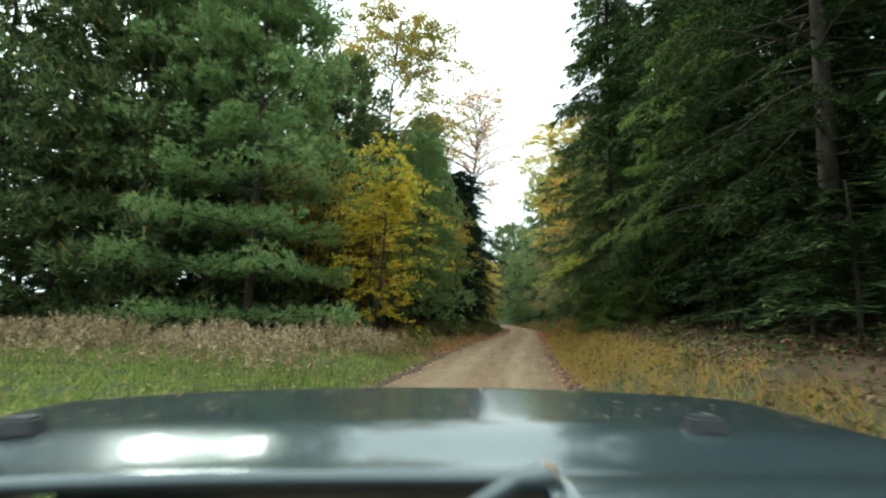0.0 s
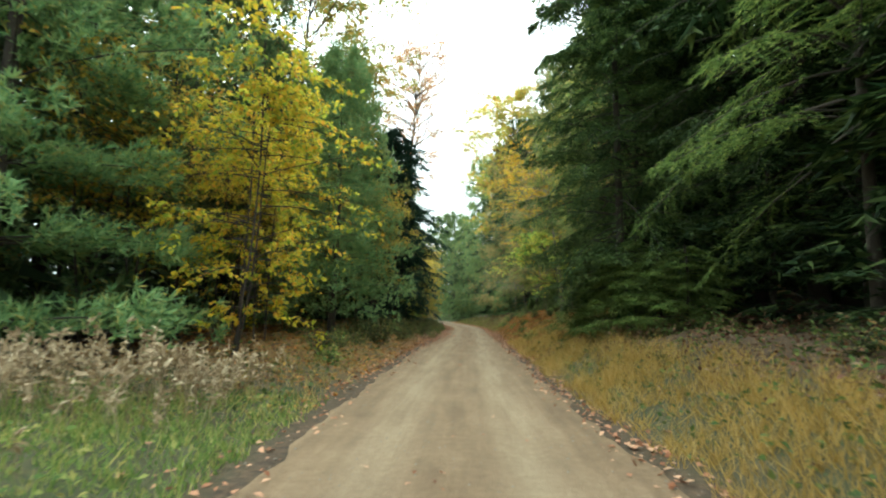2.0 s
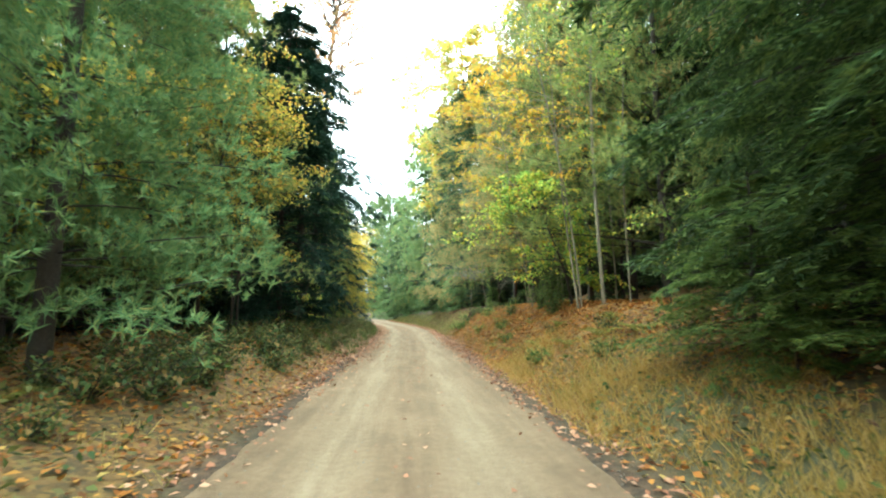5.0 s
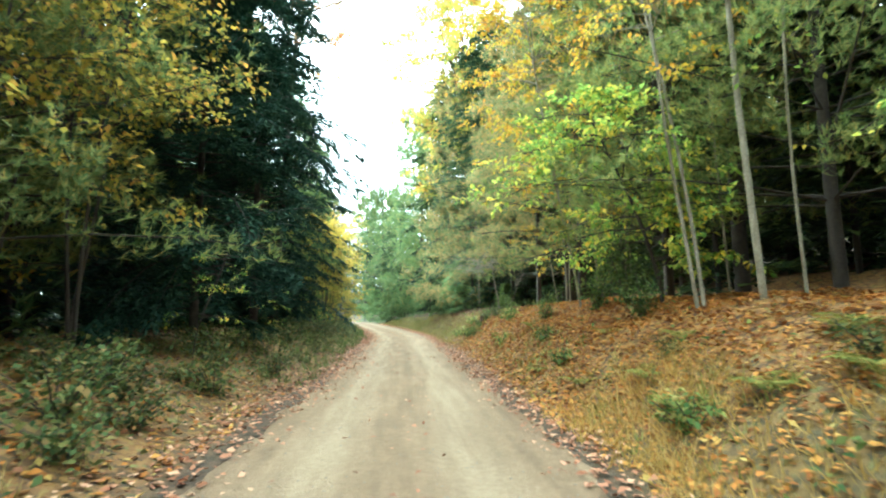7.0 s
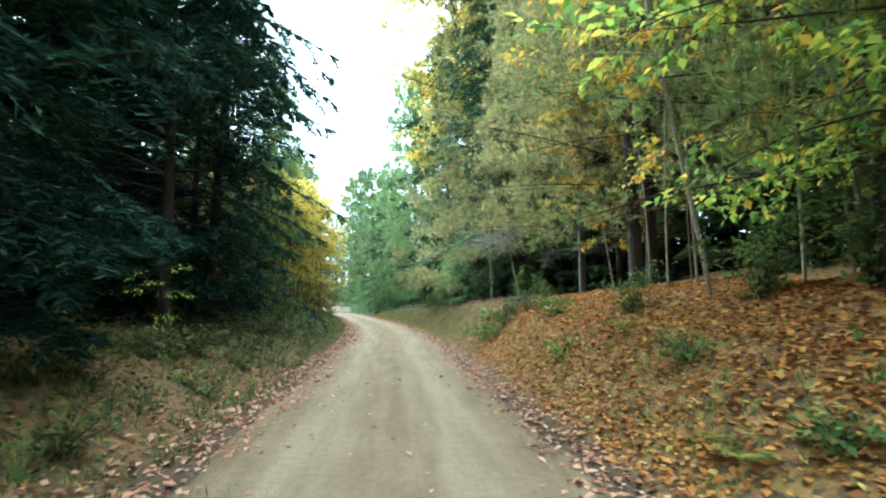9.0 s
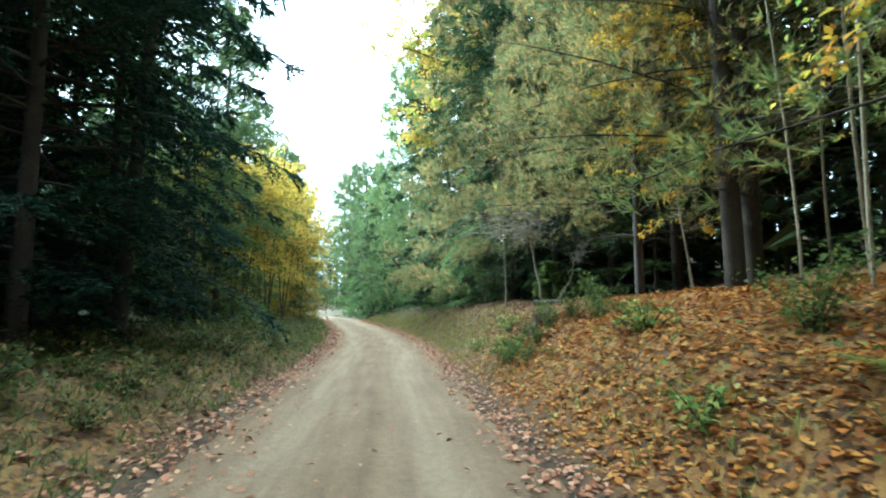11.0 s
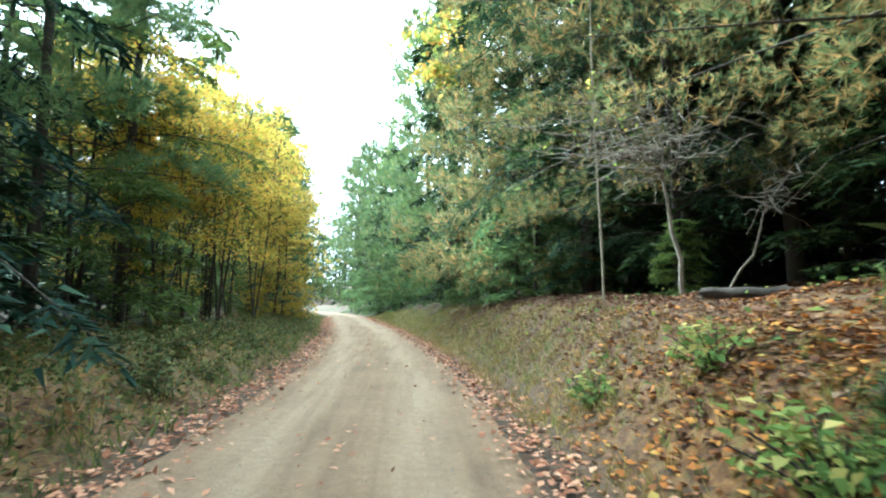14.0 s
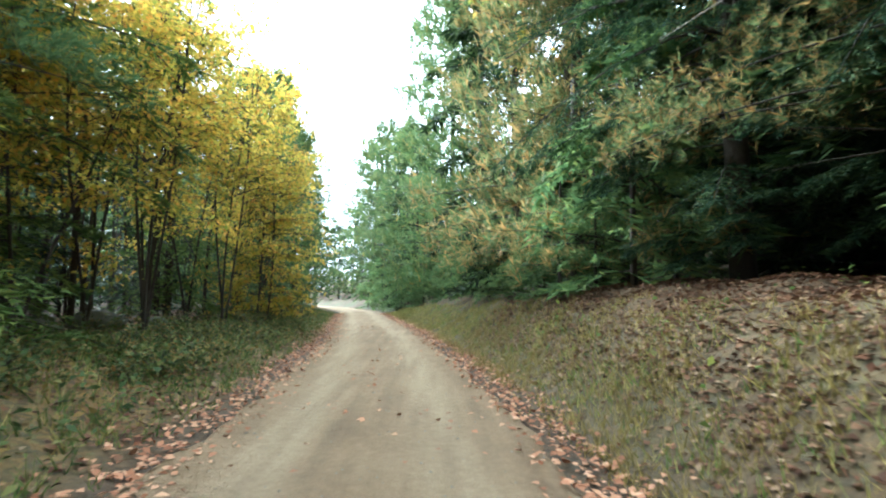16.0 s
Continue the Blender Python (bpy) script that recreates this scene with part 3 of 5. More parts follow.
def again(ob, x, y, scale=1.0, turn=0.0, sink=0.08, wide=1.0, label=""):
    c = copy_thing(ob, Matrix.Identity(4))
    place(c, x, y, scale, turn, sink, wide)
    return tagged(c, label)


# ---- the trees, from the start of the road to its end ----
# left of the road
place(pine(1, 21, 5.4, M_PINE, "tall white pine with layered soft grey-green boughs to the ground", low=0.045, every=1.75, whorl=8, tufts=150, needles=10, size=0.27, fine=0.17, shape=0.42, plume=0.42, puff=0.16, clump=9, tier=0.035, level=0.3, inner=0.03, thick=0.009), -9.7, 18.0, 1, 20)
# Darker needles than the front pine: shade between its boughs, put into colour
pine_back = place(pine(22, 19, 5.5, M_PINE_FAR, "white pine with soft grey-green boughs behind tall weeds", low=0.03, every=1.1, whorl=6, tufts=66, needles=6, size=0.48, fine=0.2, shape=0.42, thick=0.01, plume=0.5, puff=0.22, clump=7), -15.5, 18.5, 1, 140)
tagged(pine_back, group="white pines at the back")
again(pine_back, -12.6, 22.5, 1.05, 250, label="tall white pine deep in the wood")
again(pine_back, -20.5, 16.5, 0.95, 30)
again(pine_back, -18.0, 22.5, 1.05, 80, label="tall white pine deep in the wood")
birch = place(broadleaf(2, 8.6, 2.2, M_YELLOW, "slender birch with bright yellow leaves beside the road", low=0.05, nb=46, leaves=84, leaf=0.135, spread=0.1, lean=(0.09, 0.0), bark=M_BARK, name="birch_tree", stems=2, r0=0.03, twigs=6, flat=0.35, rise=0.3, even=0.62), -5.2, 19.5, 1, 0)
again(birch, -6.0, 23.4, 1.0, 100, wide=0.8)
place(pine(3, 11.5, 3.3, M_PINE, "young white pine with dense blue-green boughs", low=0.09, every=0.7, whorl=6, tufts=100, needles=15, size=0.18, fine=0.14, shape=0.5, plume=0.46, puff=0.16, clump=9), -5.1, 27.5, 1, 0)
pine_far = place(pine(23, 14, 4.2, M_PINE_FAR, "white pine on the edge of the road far ahead", low=0.02, every=0.65, whorl=5, tufts=36, needles=6, size=0.4, shape=0.5, puff=0.16, clump=6), -7.6, 77.5, 0.95, 40)
tagged(pine_far, group="white pines along the road ahead")
pine_olive = place(pine(28, 15, 4.5, M_PINE_OLIVE, "white pine with open olive boughs over a bare trunk", low=0.1, every=0.75, whorl=6, tufts=96, needles=13, size=0.19, fine=0.11, thick=0.0075, puff=0.15, clump=9), -6.6, 33.4, 1, 30)
pine_canopy = place(pine(31, 15, 4.3, M_PINE, "white pine with open green boughs over a bare trunk", low=0.22, every=0.8, whorl=5, tufts=74, needles=11, size=0.26, fine=0.09, thick=0.0085), -6.3, 55.0, 1.0, 200)
pine_thin = place(pine(4, 15, 4.4, M_PINE_RUST, "white pine with rusty old needles and bare lower limbs", low=0.1, every=0.7, whorl=6, tufts=92, needles=13, size=0.19, fine=0.11, bare=0.12, thick=0.0075, clump=10), 6.2, 48.0, 0.95, 70)
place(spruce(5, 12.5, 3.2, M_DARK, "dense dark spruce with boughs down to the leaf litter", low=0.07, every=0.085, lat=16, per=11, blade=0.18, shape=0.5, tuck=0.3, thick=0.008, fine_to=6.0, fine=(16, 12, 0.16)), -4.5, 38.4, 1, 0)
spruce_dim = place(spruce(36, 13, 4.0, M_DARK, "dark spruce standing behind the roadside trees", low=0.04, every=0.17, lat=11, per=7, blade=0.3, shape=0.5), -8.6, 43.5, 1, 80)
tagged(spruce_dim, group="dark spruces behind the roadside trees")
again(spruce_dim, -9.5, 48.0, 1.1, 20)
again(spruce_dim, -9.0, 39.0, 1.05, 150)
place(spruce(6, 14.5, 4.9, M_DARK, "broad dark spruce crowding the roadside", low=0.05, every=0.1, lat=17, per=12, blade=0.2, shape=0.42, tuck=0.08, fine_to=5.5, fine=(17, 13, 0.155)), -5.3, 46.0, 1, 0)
place(broadleaf(7, 23.5, 4.2, M_RUSTLEAF, "tall nearly bare maple with a few orange leaves", low=0.42, nb=70, leaves=190, leaf=0.16, stout=2.0, lean=(0.06, 0.0), bark=M_BARK, name="maple_tree", r0=0.2, rise=1.25, bend=0.3, spread=0.4, twigs=8), -5.4, 49.2, 1, 0)
again(pine_canopy, -8.6, 52.6, 1.0, 80, label="white pine with soft boughs in the wood")
again(pine_far, -9.0, 35.0, 1.0, 70, label="white pine behind the roadside spruce")
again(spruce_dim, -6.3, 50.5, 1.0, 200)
beech = place(broadleaf(8, 9.0, 2.0, M_AMBER, "slim yellow beech in a roadside thicket", low=0.2, nb=24, leaves=60, leaf=0.125, lean=(0.12, -0.03), bark=M_BARK, stems=5, r0=0.034, fan=0.1, twigs=3, spread=0.3), -5.0, 61.2, 1, 0)
tagged(beech, group="yellow beeches in the thicket")
place(broadleaf(35, 9.0, 1.9, M_AMBER, "yellow beech with layered leaves down to the verge", low=0.06, nb=64, leaves=105, leaf=0.12, lean=(0.06, -0.02), bark=M_BARK, stems=2, r0=0.04, twigs=6, spread=0.14, rise=0.2, even=0.9), -5.0, 68.3, 1, 0)
again(beech, -6.2, 63.2, 1.1, 20)
again(beech, -5.1, 34.9, 1.0, 20, label="yellow beech leaning out before the pine")
again(beech, -5.2, 66.0, 1.05, -15)
again(beech, -7.5, 59.6, 1.1, 40)
again(beech, -5.6, 70.5, 0.9, 10)
again(beech, -6.6, 58.6, 1.0, 150)
again(beech, -8.2, 61.8, 1.1, 200)
again(beech, -8.0, 30.0, 1.0, 120)
again(beech, -8.5, 26.0, 1.05, 60)
again(beech, -9.0, 21.5, 1.1, 10)
hemlock = place(spruce(9, 9, 2.5, M_HEMLOCK, "feathery green hemlock with drooping sprays", low=0.04, every=0.13, lat=12, per=9, blade=0.15, name="hemlock_tree"), -7.4, 53.0, 0.9, 0)
tagged(hemlock, group="feathery hemlocks")
again(hemlock, -6.0, 57.6, 1.5, 30)
again(hemlock, -7.5, 67.2, 1.45, 200)
again(pine_far, -7.4, 72.8, 0.8, 20)
again(pine_far, -9.6, 84, 1.15, 130)
again(pine_far, -12.0, 97, 1.2, 210)
maple_tall = place(broadleaf(21, 26, 6.3, M_SKYLEAF, "tall maple with thin yellow and orange foliage", low=0.3, nb=84, leaves=290, leaf=0.26, stout=1.4, bark=M_BARK, name="maple_tree", r0=0.22, rise=0.7, bend=0.5, spread=0.45, twigs=5), -10.5, 38.5, 1, 0)
again(pine_back, -10.5, 29.5, 0.9, 310, label="white pine deep in the wood")
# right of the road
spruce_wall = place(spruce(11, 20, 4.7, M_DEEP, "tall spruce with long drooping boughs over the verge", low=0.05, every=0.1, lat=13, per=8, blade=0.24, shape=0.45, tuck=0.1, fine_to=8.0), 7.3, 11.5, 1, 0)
tagged(spruce_wall, group="roadside spruces")
again(spruce_wall, 7.8, 19.6, 1.0, 150)
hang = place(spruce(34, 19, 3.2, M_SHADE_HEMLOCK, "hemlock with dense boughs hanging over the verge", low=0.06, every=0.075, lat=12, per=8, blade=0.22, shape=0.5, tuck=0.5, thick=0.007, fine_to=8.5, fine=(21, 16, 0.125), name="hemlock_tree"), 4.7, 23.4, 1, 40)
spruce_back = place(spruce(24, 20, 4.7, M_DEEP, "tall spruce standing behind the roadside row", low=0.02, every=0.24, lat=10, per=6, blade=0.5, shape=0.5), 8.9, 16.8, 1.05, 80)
tagged(spruce_back, group="spruces behind the roadside row")
again(spruce_back, -9.3, 45.2, 0.95, 120, label="tall dark spruce deep in the wood")
again(spruce_back, -8.8, 50.8, 0.9, 40, label="tall dark spruce deep in the wood")
again(spruce_back, 9.0, 5.5, 0.95, 220)
again(spruce_back, 9.5, 27.5, 0.95, 300)
again(spruce_back, 11.5, 11.5, 1.0, 10)
again(spruce_back, 12.0, 21.5, 1.0, 100)
again(spruce_back, 9.2, 24.2, 0.9, 200)
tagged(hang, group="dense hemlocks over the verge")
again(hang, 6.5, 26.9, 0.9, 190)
place(spruce(32, 10.5, 4.6, M_HEMLOCK, "hemlock with bright drooping sprays over a bare trunk", low=0.3, every=0.1, lat=13, per=9, blade=0.15, shape=0.5, name="hemlock_tree", fine_to=6.5, fine=(20, 17, 0.1)), 6.5, 16.4, 1, 0)
low_spray = place(spruce(33, 4.2, 2.0, M_HEMLOCK, "low spreading hemlock sprays under the spruces", low=0.05, every=0.06, name="hemlock_tree", fine_to=9, fine=(13, 11, 0.11), shape=0.5, droop=0.3), 4.7, 24.6, 0.6, 0, wide=1.35)
tagged(low_spray, group="low hemlocks under the spruces")
again(low_spray, 5.2, 20.2, 0.5, 90, wide=1.5)
again(low_spray, 4.7, 22.2, 0.62, 200, wide=1.4)
again(low_spray, 4.9, 20.9, 0.5, 300, wide=1.5)
again(low_spray, 4.2, 26.0, 0.55, 130, wide=1.3)
again(low_spray, 4.5, 23.6, 0.5, 20, wide=1.3)
place(broadleaf(12, 10.5, 1.7, M_GOLD, "slim pale-barked maple with two stems and yellow leaves", low=0.4, nb=26, leaves=40, leaf=0.115, lean=(-0.13, 0.0), bark=M_PALE, name="maple_sapling", r0=0.038, stems=2, rise=0.35, fan=0.03, twigs=5, spread=0.14), 5.15, 34.5, 1, 0)
place(broadleaf(17, 12.5, 1.8, M_LIME, "straight pale-barked maple with yellow-green leaves", low=0.34, nb=30, leaves=24, leaf=0.115, lean=(-0.02, 0.0), bark=M_PALE, name="maple_sapling", r0=0.058, rise=0.35, twigs=5, spread=0.14), 5.35, 33.4, 1, 0)
gold = place(broadleaf(13, 10.5, 2.5, M_GOLD, "young beech glowing yellow above the bank", low=0.2, nb=60, leaves=115, leaf=0.13, lean=(-0.18, 0.0), bark=M_PALE, r0=0.04, twigs=5, spread=0.16), 5.2, 40.2, 1, 0)
place(broadleaf(18, 4.6, 2.2, M_LIME, "leaning striped maple with broad yellow-green leaves", low=0.16, nb=58, leaves=115, leaf=0.14, lean=(-0.24, 0.0), bark=M_BARK, name="maple_sapling", r0=0.05, rise=0.25, twigs=5, spread=0.13), 5.6, 36.6, 1, 0)
again(gold, 6.6, 46.6, 0.6, 20, label="beech sapling with yellow leaves under the pines")
again(pine_olive, 7.9, 34.8, 1.1, 200, label="white pine with olive boughs behind the maples")
again(pine_olive, 7.3, 39.4, 1.15, 60, label="white pine with olive boughs behind the maples")
place(pine(14, 20, 5.0, M_PINE_RUST, "old white pine with a thick dark trunk and long dead limbs", low=0.1, every=0.8, whorl=6, tufts=84, needles=12, size=0.2, fine=0.11, bare=0.14, thick=0.0095, clump=10), 6.75, 45.6, 1, 0)
pine_stand = place(pine(27, 19, 4.8, M_PINE_RUST, "white pine standing back in the wood, bare below", low=0.1, every=0.85, whorl=5, tufts=44, needles=6, size=0.42, bare=0.26, thick=0.0095), 7.35, 45.9, 0.95, 220)
tagged(pine_stand, group="white pines standing back in the wood")
again(pine_stand, 9.4, 43.4, 0.95, 20)
again(pine_stand, 8.6, 40.8, 0.9, 300)
again(pine_stand, 8.3, 37.9, 1.0, 120)
again(pine_stand, 9.8, 31.5, 1.0, 200)
again(pine_stand, 8.6, 50.4, 0.85, 300)
again(pine_thin, 6.6, 54.8, 0.95, 200)
again(pine_stand, 8.2, 53.6, 0.85, 40)
again(spruce_back, 8.4, 60.5, 0.85, 20)
again(spruce_back, 12.0, 57.0, 0.9, 70)
again(spruce_back, 12.5, 64.0, 0.9, 150)
again(spruce_back, 11.0, 36.5, 0.9, 70)
again(spruce_back, 11.0, 42.5, 0.9, 20)
again(spruce_back, 11.5, 50.5, 0.9, 120)
again(spruce_back, 9.5, 56.5, 0.9, 210)
spruce_right = place(spruce(15, 20, 4.4, M_SHADE_SPRUCE, "green spruce with feathered boughs sweeping to the bank", low=0.035, every=0.1, lat=12, per=9, blade=0.22, shape=0.42, tuck=0.2, fine_to=6.5), 6.1, 58.6, 1, 0)
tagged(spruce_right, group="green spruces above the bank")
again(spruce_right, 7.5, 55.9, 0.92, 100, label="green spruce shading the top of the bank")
pine_rust = place(pine(29, 19, 4.6, M_PINE_RUST, "tall white pine with rusty old needles over the bank", low=0.03, every=0.8, whorl=5, tufts=70, needles=8, size=0.34, fine=0.11, shape=0.5, thick=0.008, puff=0.16), 5.7, 62.3, 1, 130)
again(pine_rust, 5.6, 66.4, 1.2, 290, wide=0.9)
again(spruce_back, 4.8, 71.5, 1.15, 250, wide=0.85)
again(pine_far, 4.2, 78, 1.6, 0, wide=0.8)
again(pine_far, 2.8, 85, 1.8, 90, wide=0.75)
again(spruce_back, 0.4, 93, 0.8, 0)
again(pine_far, 0.5, 101, 1.35, 70)
again(pine_far, -9.2, 89.5, 1.0, 200)
again(pine_far, -2.4, 108, 1.5, 160)
again(pine_far, -5.5, 119, 1.6, 30)
again(pine_far, -14.0, 103, 1.3, 250)
again(maple_tall, 5.2, 64.6, 1.0, 60, label="tall maple with thin yellow-green foliage above the spruces")
fir = place(spruce(16, 2.2, 0.75, M_HEMLOCK, "small bright green fir on the leafy bank", low=0.05, every=0.05, lat=8, per=7, blade=0.13, name="fir_sapling", thick=0.015, droop=0.15), 6.0, 53.7, 0.75, 0, wide=1.2)
again(fir, 3.9, 25.0, 0.6, 60)
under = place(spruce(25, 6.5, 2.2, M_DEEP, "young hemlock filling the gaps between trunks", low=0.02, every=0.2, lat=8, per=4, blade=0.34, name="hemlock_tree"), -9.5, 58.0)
tagged(under, group="young hemlocks between the trunks")
ru = np.random.default_rng(26)
for x, y, k, a in [(5.8, 8.2, 0.4, 0), (6.4, 10.6, 0.45, 50), (5.9, 13.0, 0.36, 140), (6.6, 15.4, 0.45, 220)]:
    again(under, x, y, k, a, label="low dark hemlock boughs under the spruces", wide=1.7)
foot = spruce(30, 4.2, 1.8, M_SPRUCE, "low spreading hemlock at the foot of the trees", low=0.02, every=0.13, lat=9, per=5, blade=0.25, name="hemlock_tree")
tagged(place(foot, 4.8, 62.0, 0.8, 30), group="low hemlocks at the foot of the trees")
for x, y, k, a in [(5.1, 60.6, 0.8, 0), (4.4, 63.6, 0.5, 70), (4.7, 66.4, 0.5, 140), (3.9, 69.4, 0.45, 210), (3.2, 74.6, 0.5, 280), (2.4, 79.5, 0.5, 20), (0.9, 86.0, 0.5, 90), (-0.3, 90.5, 0.5, 150), (-1.4, 94.5, 0.55, 210), (-3.0, 99.5, 0.6, 300), (-5.0, 105.0, 0.6, 30), (1.4, 91.5, 0.6, 60), (-8.6, 84.5, 0.5, 20), (-9.6, 92.0, 0.5, 100)]:
    again(foot, x, y, 2 * k, a)
for y, d in [(54, -12.5), (58.5, -13), (63, -14.5), (47, -11), (52, -9.5), (56, -10.5), (43, -11.5), (20, -12), (24, -10.5), (29, -11), (34, -10), (37, -9), (42, -9.5), (46, -9), (50, -11), (54, -11.5), (73, -9.5), (77, -10.5), (59, -9.5), (62.5, -9), (66, -9.5), (69.5, -9), (14, 10.5), (20, 10.5), (25, 8.8), (29, 8.2), (33, 10), (36.5, 9.8), (39, 8.2), (43, 9.5), (45, 10.5), (48.5, 10), (51, 8), (55, 9), (59, 9), (8, 6.8), (10.2, 8.4), (13.2, 7.6), (15.2, 7.4), (18, 7.6), (20.5, 7.4), (26.5, 6.8), (63, 7.5), (67, 7.5), (53, 8.4), (56.5, 7.8), (57.5, 11), (55.5, 11.5), (59.5, 10), (61.5, 11.5), (58, 8.8), (47.5, 12), (40.5, 11.5), (35, 12)]:
    again(under, float(middle(y) + d), float(y), ru.uniform(0.75, 1.2), ru.uniform(0, 360))


def far_woods():
    """The wood behind the first rows: simple spruces and pines, many together."""
    rng = np.random.default_rng(77)
    woods, stems = [], []
    spots = []
    for _ in range(1400):
        y = rng.uniform(-30, 125)
        side = rng.choice([-1, 1])
        x = middle(y) + side * rng.uniform(11, 40)
        if side < 0 and (y < 14 or 50 < y < 84 and rng.uniform() < 0.6):
            continue
        spots.append((x, y))
    for _ in range(420):
        y = rng.uniform(24, 78)
        side = 1 if y > 50 else rng.choice([-1, 1])
        spots.append((middle(y) + side * rng.uniform(10.5, 17), y))
    for _ in range(160):
        spots.append((rng.uniform(-45, 30), rng.uniform(112, 150)))
    for _ in range(90):
        spots.append((rng.uniform(-50, -20), rng.uniform(-30, 20)))
    taken = []
    for x, y in spots:
        if any((x - a) ** 2 + (y - b) ** 2 < 6.5 for a, b in taken) or (y > 100 and abs(x - middle(y)) < 5):
            continue
        taken.append((x, y))
        H, R = rng.uniform(11, 18), rng.uniform(1.8, 2.9)
        z = float(land(x, y)) - 0.1
        n = 280
        h = rng.uniform(0.01, 1, n) ** 0.9
        az = rng.uniform(0, 6.283, n)
        rr = 1.25 * R * (1.05 - h) ** 0.6 * rng.uniform(0.3, 1.0, n)
        p = np.stack([x + rr * np.cos(az), y + rr * np.sin(az), z + h * H], -1)
        d = unit(np.stack([np.cos(az), np.sin(az), rng.uniform(-0.7, 0.2, n)], -1))
        woods.append(blades(p, d, rng.uniform(0.5, 1.1, n), rng.uniform(0.34, 0.66, n), rng, unit(np.array([0, 0, 1.0]) + rng.normal(0, 0.5, (n, 3)))))
        ax = np.stack([np.linspace(x, x + rng.normal(0, 0.3), 4), np.full(4, y), z + np.linspace(0, H, 4)], -1)
        stems.append(tubes([ax], [np.linspace(0.17, 0.03, 4)], 6))
    top = tagged(new("far_woods"), "dense conifer wood behind the roadside trees", "woods", kind="stuff")
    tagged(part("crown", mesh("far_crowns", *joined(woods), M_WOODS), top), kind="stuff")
    tagged(part("trunk", mesh("far_trunks", *joined(stems), M_BARK, True), top), kind="stuff")


far_woods()


# ---- what covers the ground ----
def scatter(n, x0, x1, y0, y1, dens, seed):
    """Places beside the middle of the road, x as distance from it, kept by a density."""
    rng = np.random.default_rng(seed)
    u, y = rng.uniform(x0, x1, n), rng.uniform(y0, y1, n)
    k = rng.uniform(size=n) < dens(u, y)
    u, y = u[k], y[k]
    x = u + middle(y)
    return np.stack([x, y, land(x, y)], -1), rng


def patchy(x, y, f=1.0):
    return 0.5 + 0.5 * np.sin(f * 2.1 * x + np.sin(f * 1.7 * y)) * np.sin(f * 1.6 * y + 1.3 * np.sin(f * 1.1 * x))


def leaves_on(name, label, n, x0, x1, y0, y1, dens, mat, seed, size=0.1):
    p, rng = scatter(n, x0, x1, y0, y1, dens, seed)
    p[:, 2] += rng.uniform(0.015, 0.05, len(p))
    d = unit(rng.normal(size=p.shape) * np.array([1, 1, 0.22]))
    up = unit(np.array([0, 0, 1.0]) + rng.normal(0, 0.22, p.shape))
    L = size * rng.uniform(0.55, 1.35, len(p))
    me = mesh(name, *kites(p - d * L[:, None] * 0.5, d, L, L * rng.uniform(0.55, 0.85, len(p)), rng, up, 0.12), mat)
    return tagged(new(name, me), label, "leaves", kind="stuff")


def tufts_on(name, label, n, x0, x1, y0, y1, dens, mat, seed, h=0.25, per=7, width=0.012, lean=0.5):
    p, rng = scatter(n, x0, x1, y0, y1, dens, seed)
    P = np.repeat(p, per, 0) + rng.normal(0, 0.05, (len(p) * per, 3)) * np.array([1, 1, 0])
    P[:, 2] = land(P[:, 0], P[:, 1]) - 0.01
    D = unit(np.array([0, 0, 1.0]) + rng.normal(0, lean, P.shape) * np.array([1, 1, 0.2]))
    H = h * np.repeat(rng.uniform(0.5, 1.3, len(p)), per) * rng.uniform(0.5, 1.15, len(P))
    me = mesh(name, *blades(P, D, H, width * rng.uniform(0.7, 1.5, len(P)), rng), mat)
    return tagged(new(name, me), label, "grass", kind="stuff")


leaves_on("bank_leaves", "orange and brown fallen leaves covering the bank", 88000, 2.0, 7.5, 24, 52, lambda u, y: np.interp(y, [24, 31, 36, 45, 50, 52], [0.3, 0.6, 1, 1, 0.2, 0.1]) * (0.6 + 0.4 * patchy(u, y)) * smooth(1.9, 2.45, u), M_FALLEN, 31, 0.08)
leaves_on("bank_leaves_dull", "dull brown fallen leaves covering the bank", 76000, 2.2, 8.0, 45, 66, lambda u, y: smooth(44, 49, y) * (0.45 + 0.55 * patchy(u, y)) * smooth(2.2, 3.2, u), M_FALLEN_DULL, 32, 0.072)
leaves_on("verge_leaves", "scattered brown fallen leaves in the grass", 9000, 2.2, 8.5, 0, 27, lambda u, y: 0.75 * smooth(2.4, 4.0, u) * patchy(u, y), M_FALLEN_DULL, 33, 0.09)
leaves_on("margin_leaves", "pinkish brown leaves blown along the road edge", 22000, 1.3, 2.7, 4, 90, lambda u, y: np.exp(-((u - np.interp(y, [0, 34, 40], [2.0, 1.95, 1.85])) / np.interp(y, [30, 40], [0.3, 0.36])) ** 2) * np.interp(y, [4, 25, 32, 38, 90], [0.35, 0.4, 0.6, 1, 1]), M_FALLEN_PINK, 34, 0.085)
leaves_on("margin_leaves_left", "brown leaves blown along the road edge", 30000, -3.3, -0.8, 6, 90, lambda u, y: np.exp(-((u + np.interp(y, [0, 34, 40, 56, 62], [2.2, 2.2, 2.0, 1.85, 1.9])) / np.interp(y, [30, 40, 52], [0.45, 0.6, 0.42])) ** 2) * np.interp(y, [4, 20, 32, 38, 90], [0.08, 0.2, 0.7, 1, 0.9]), M_FALLEN_PINK, 35, 0.085)
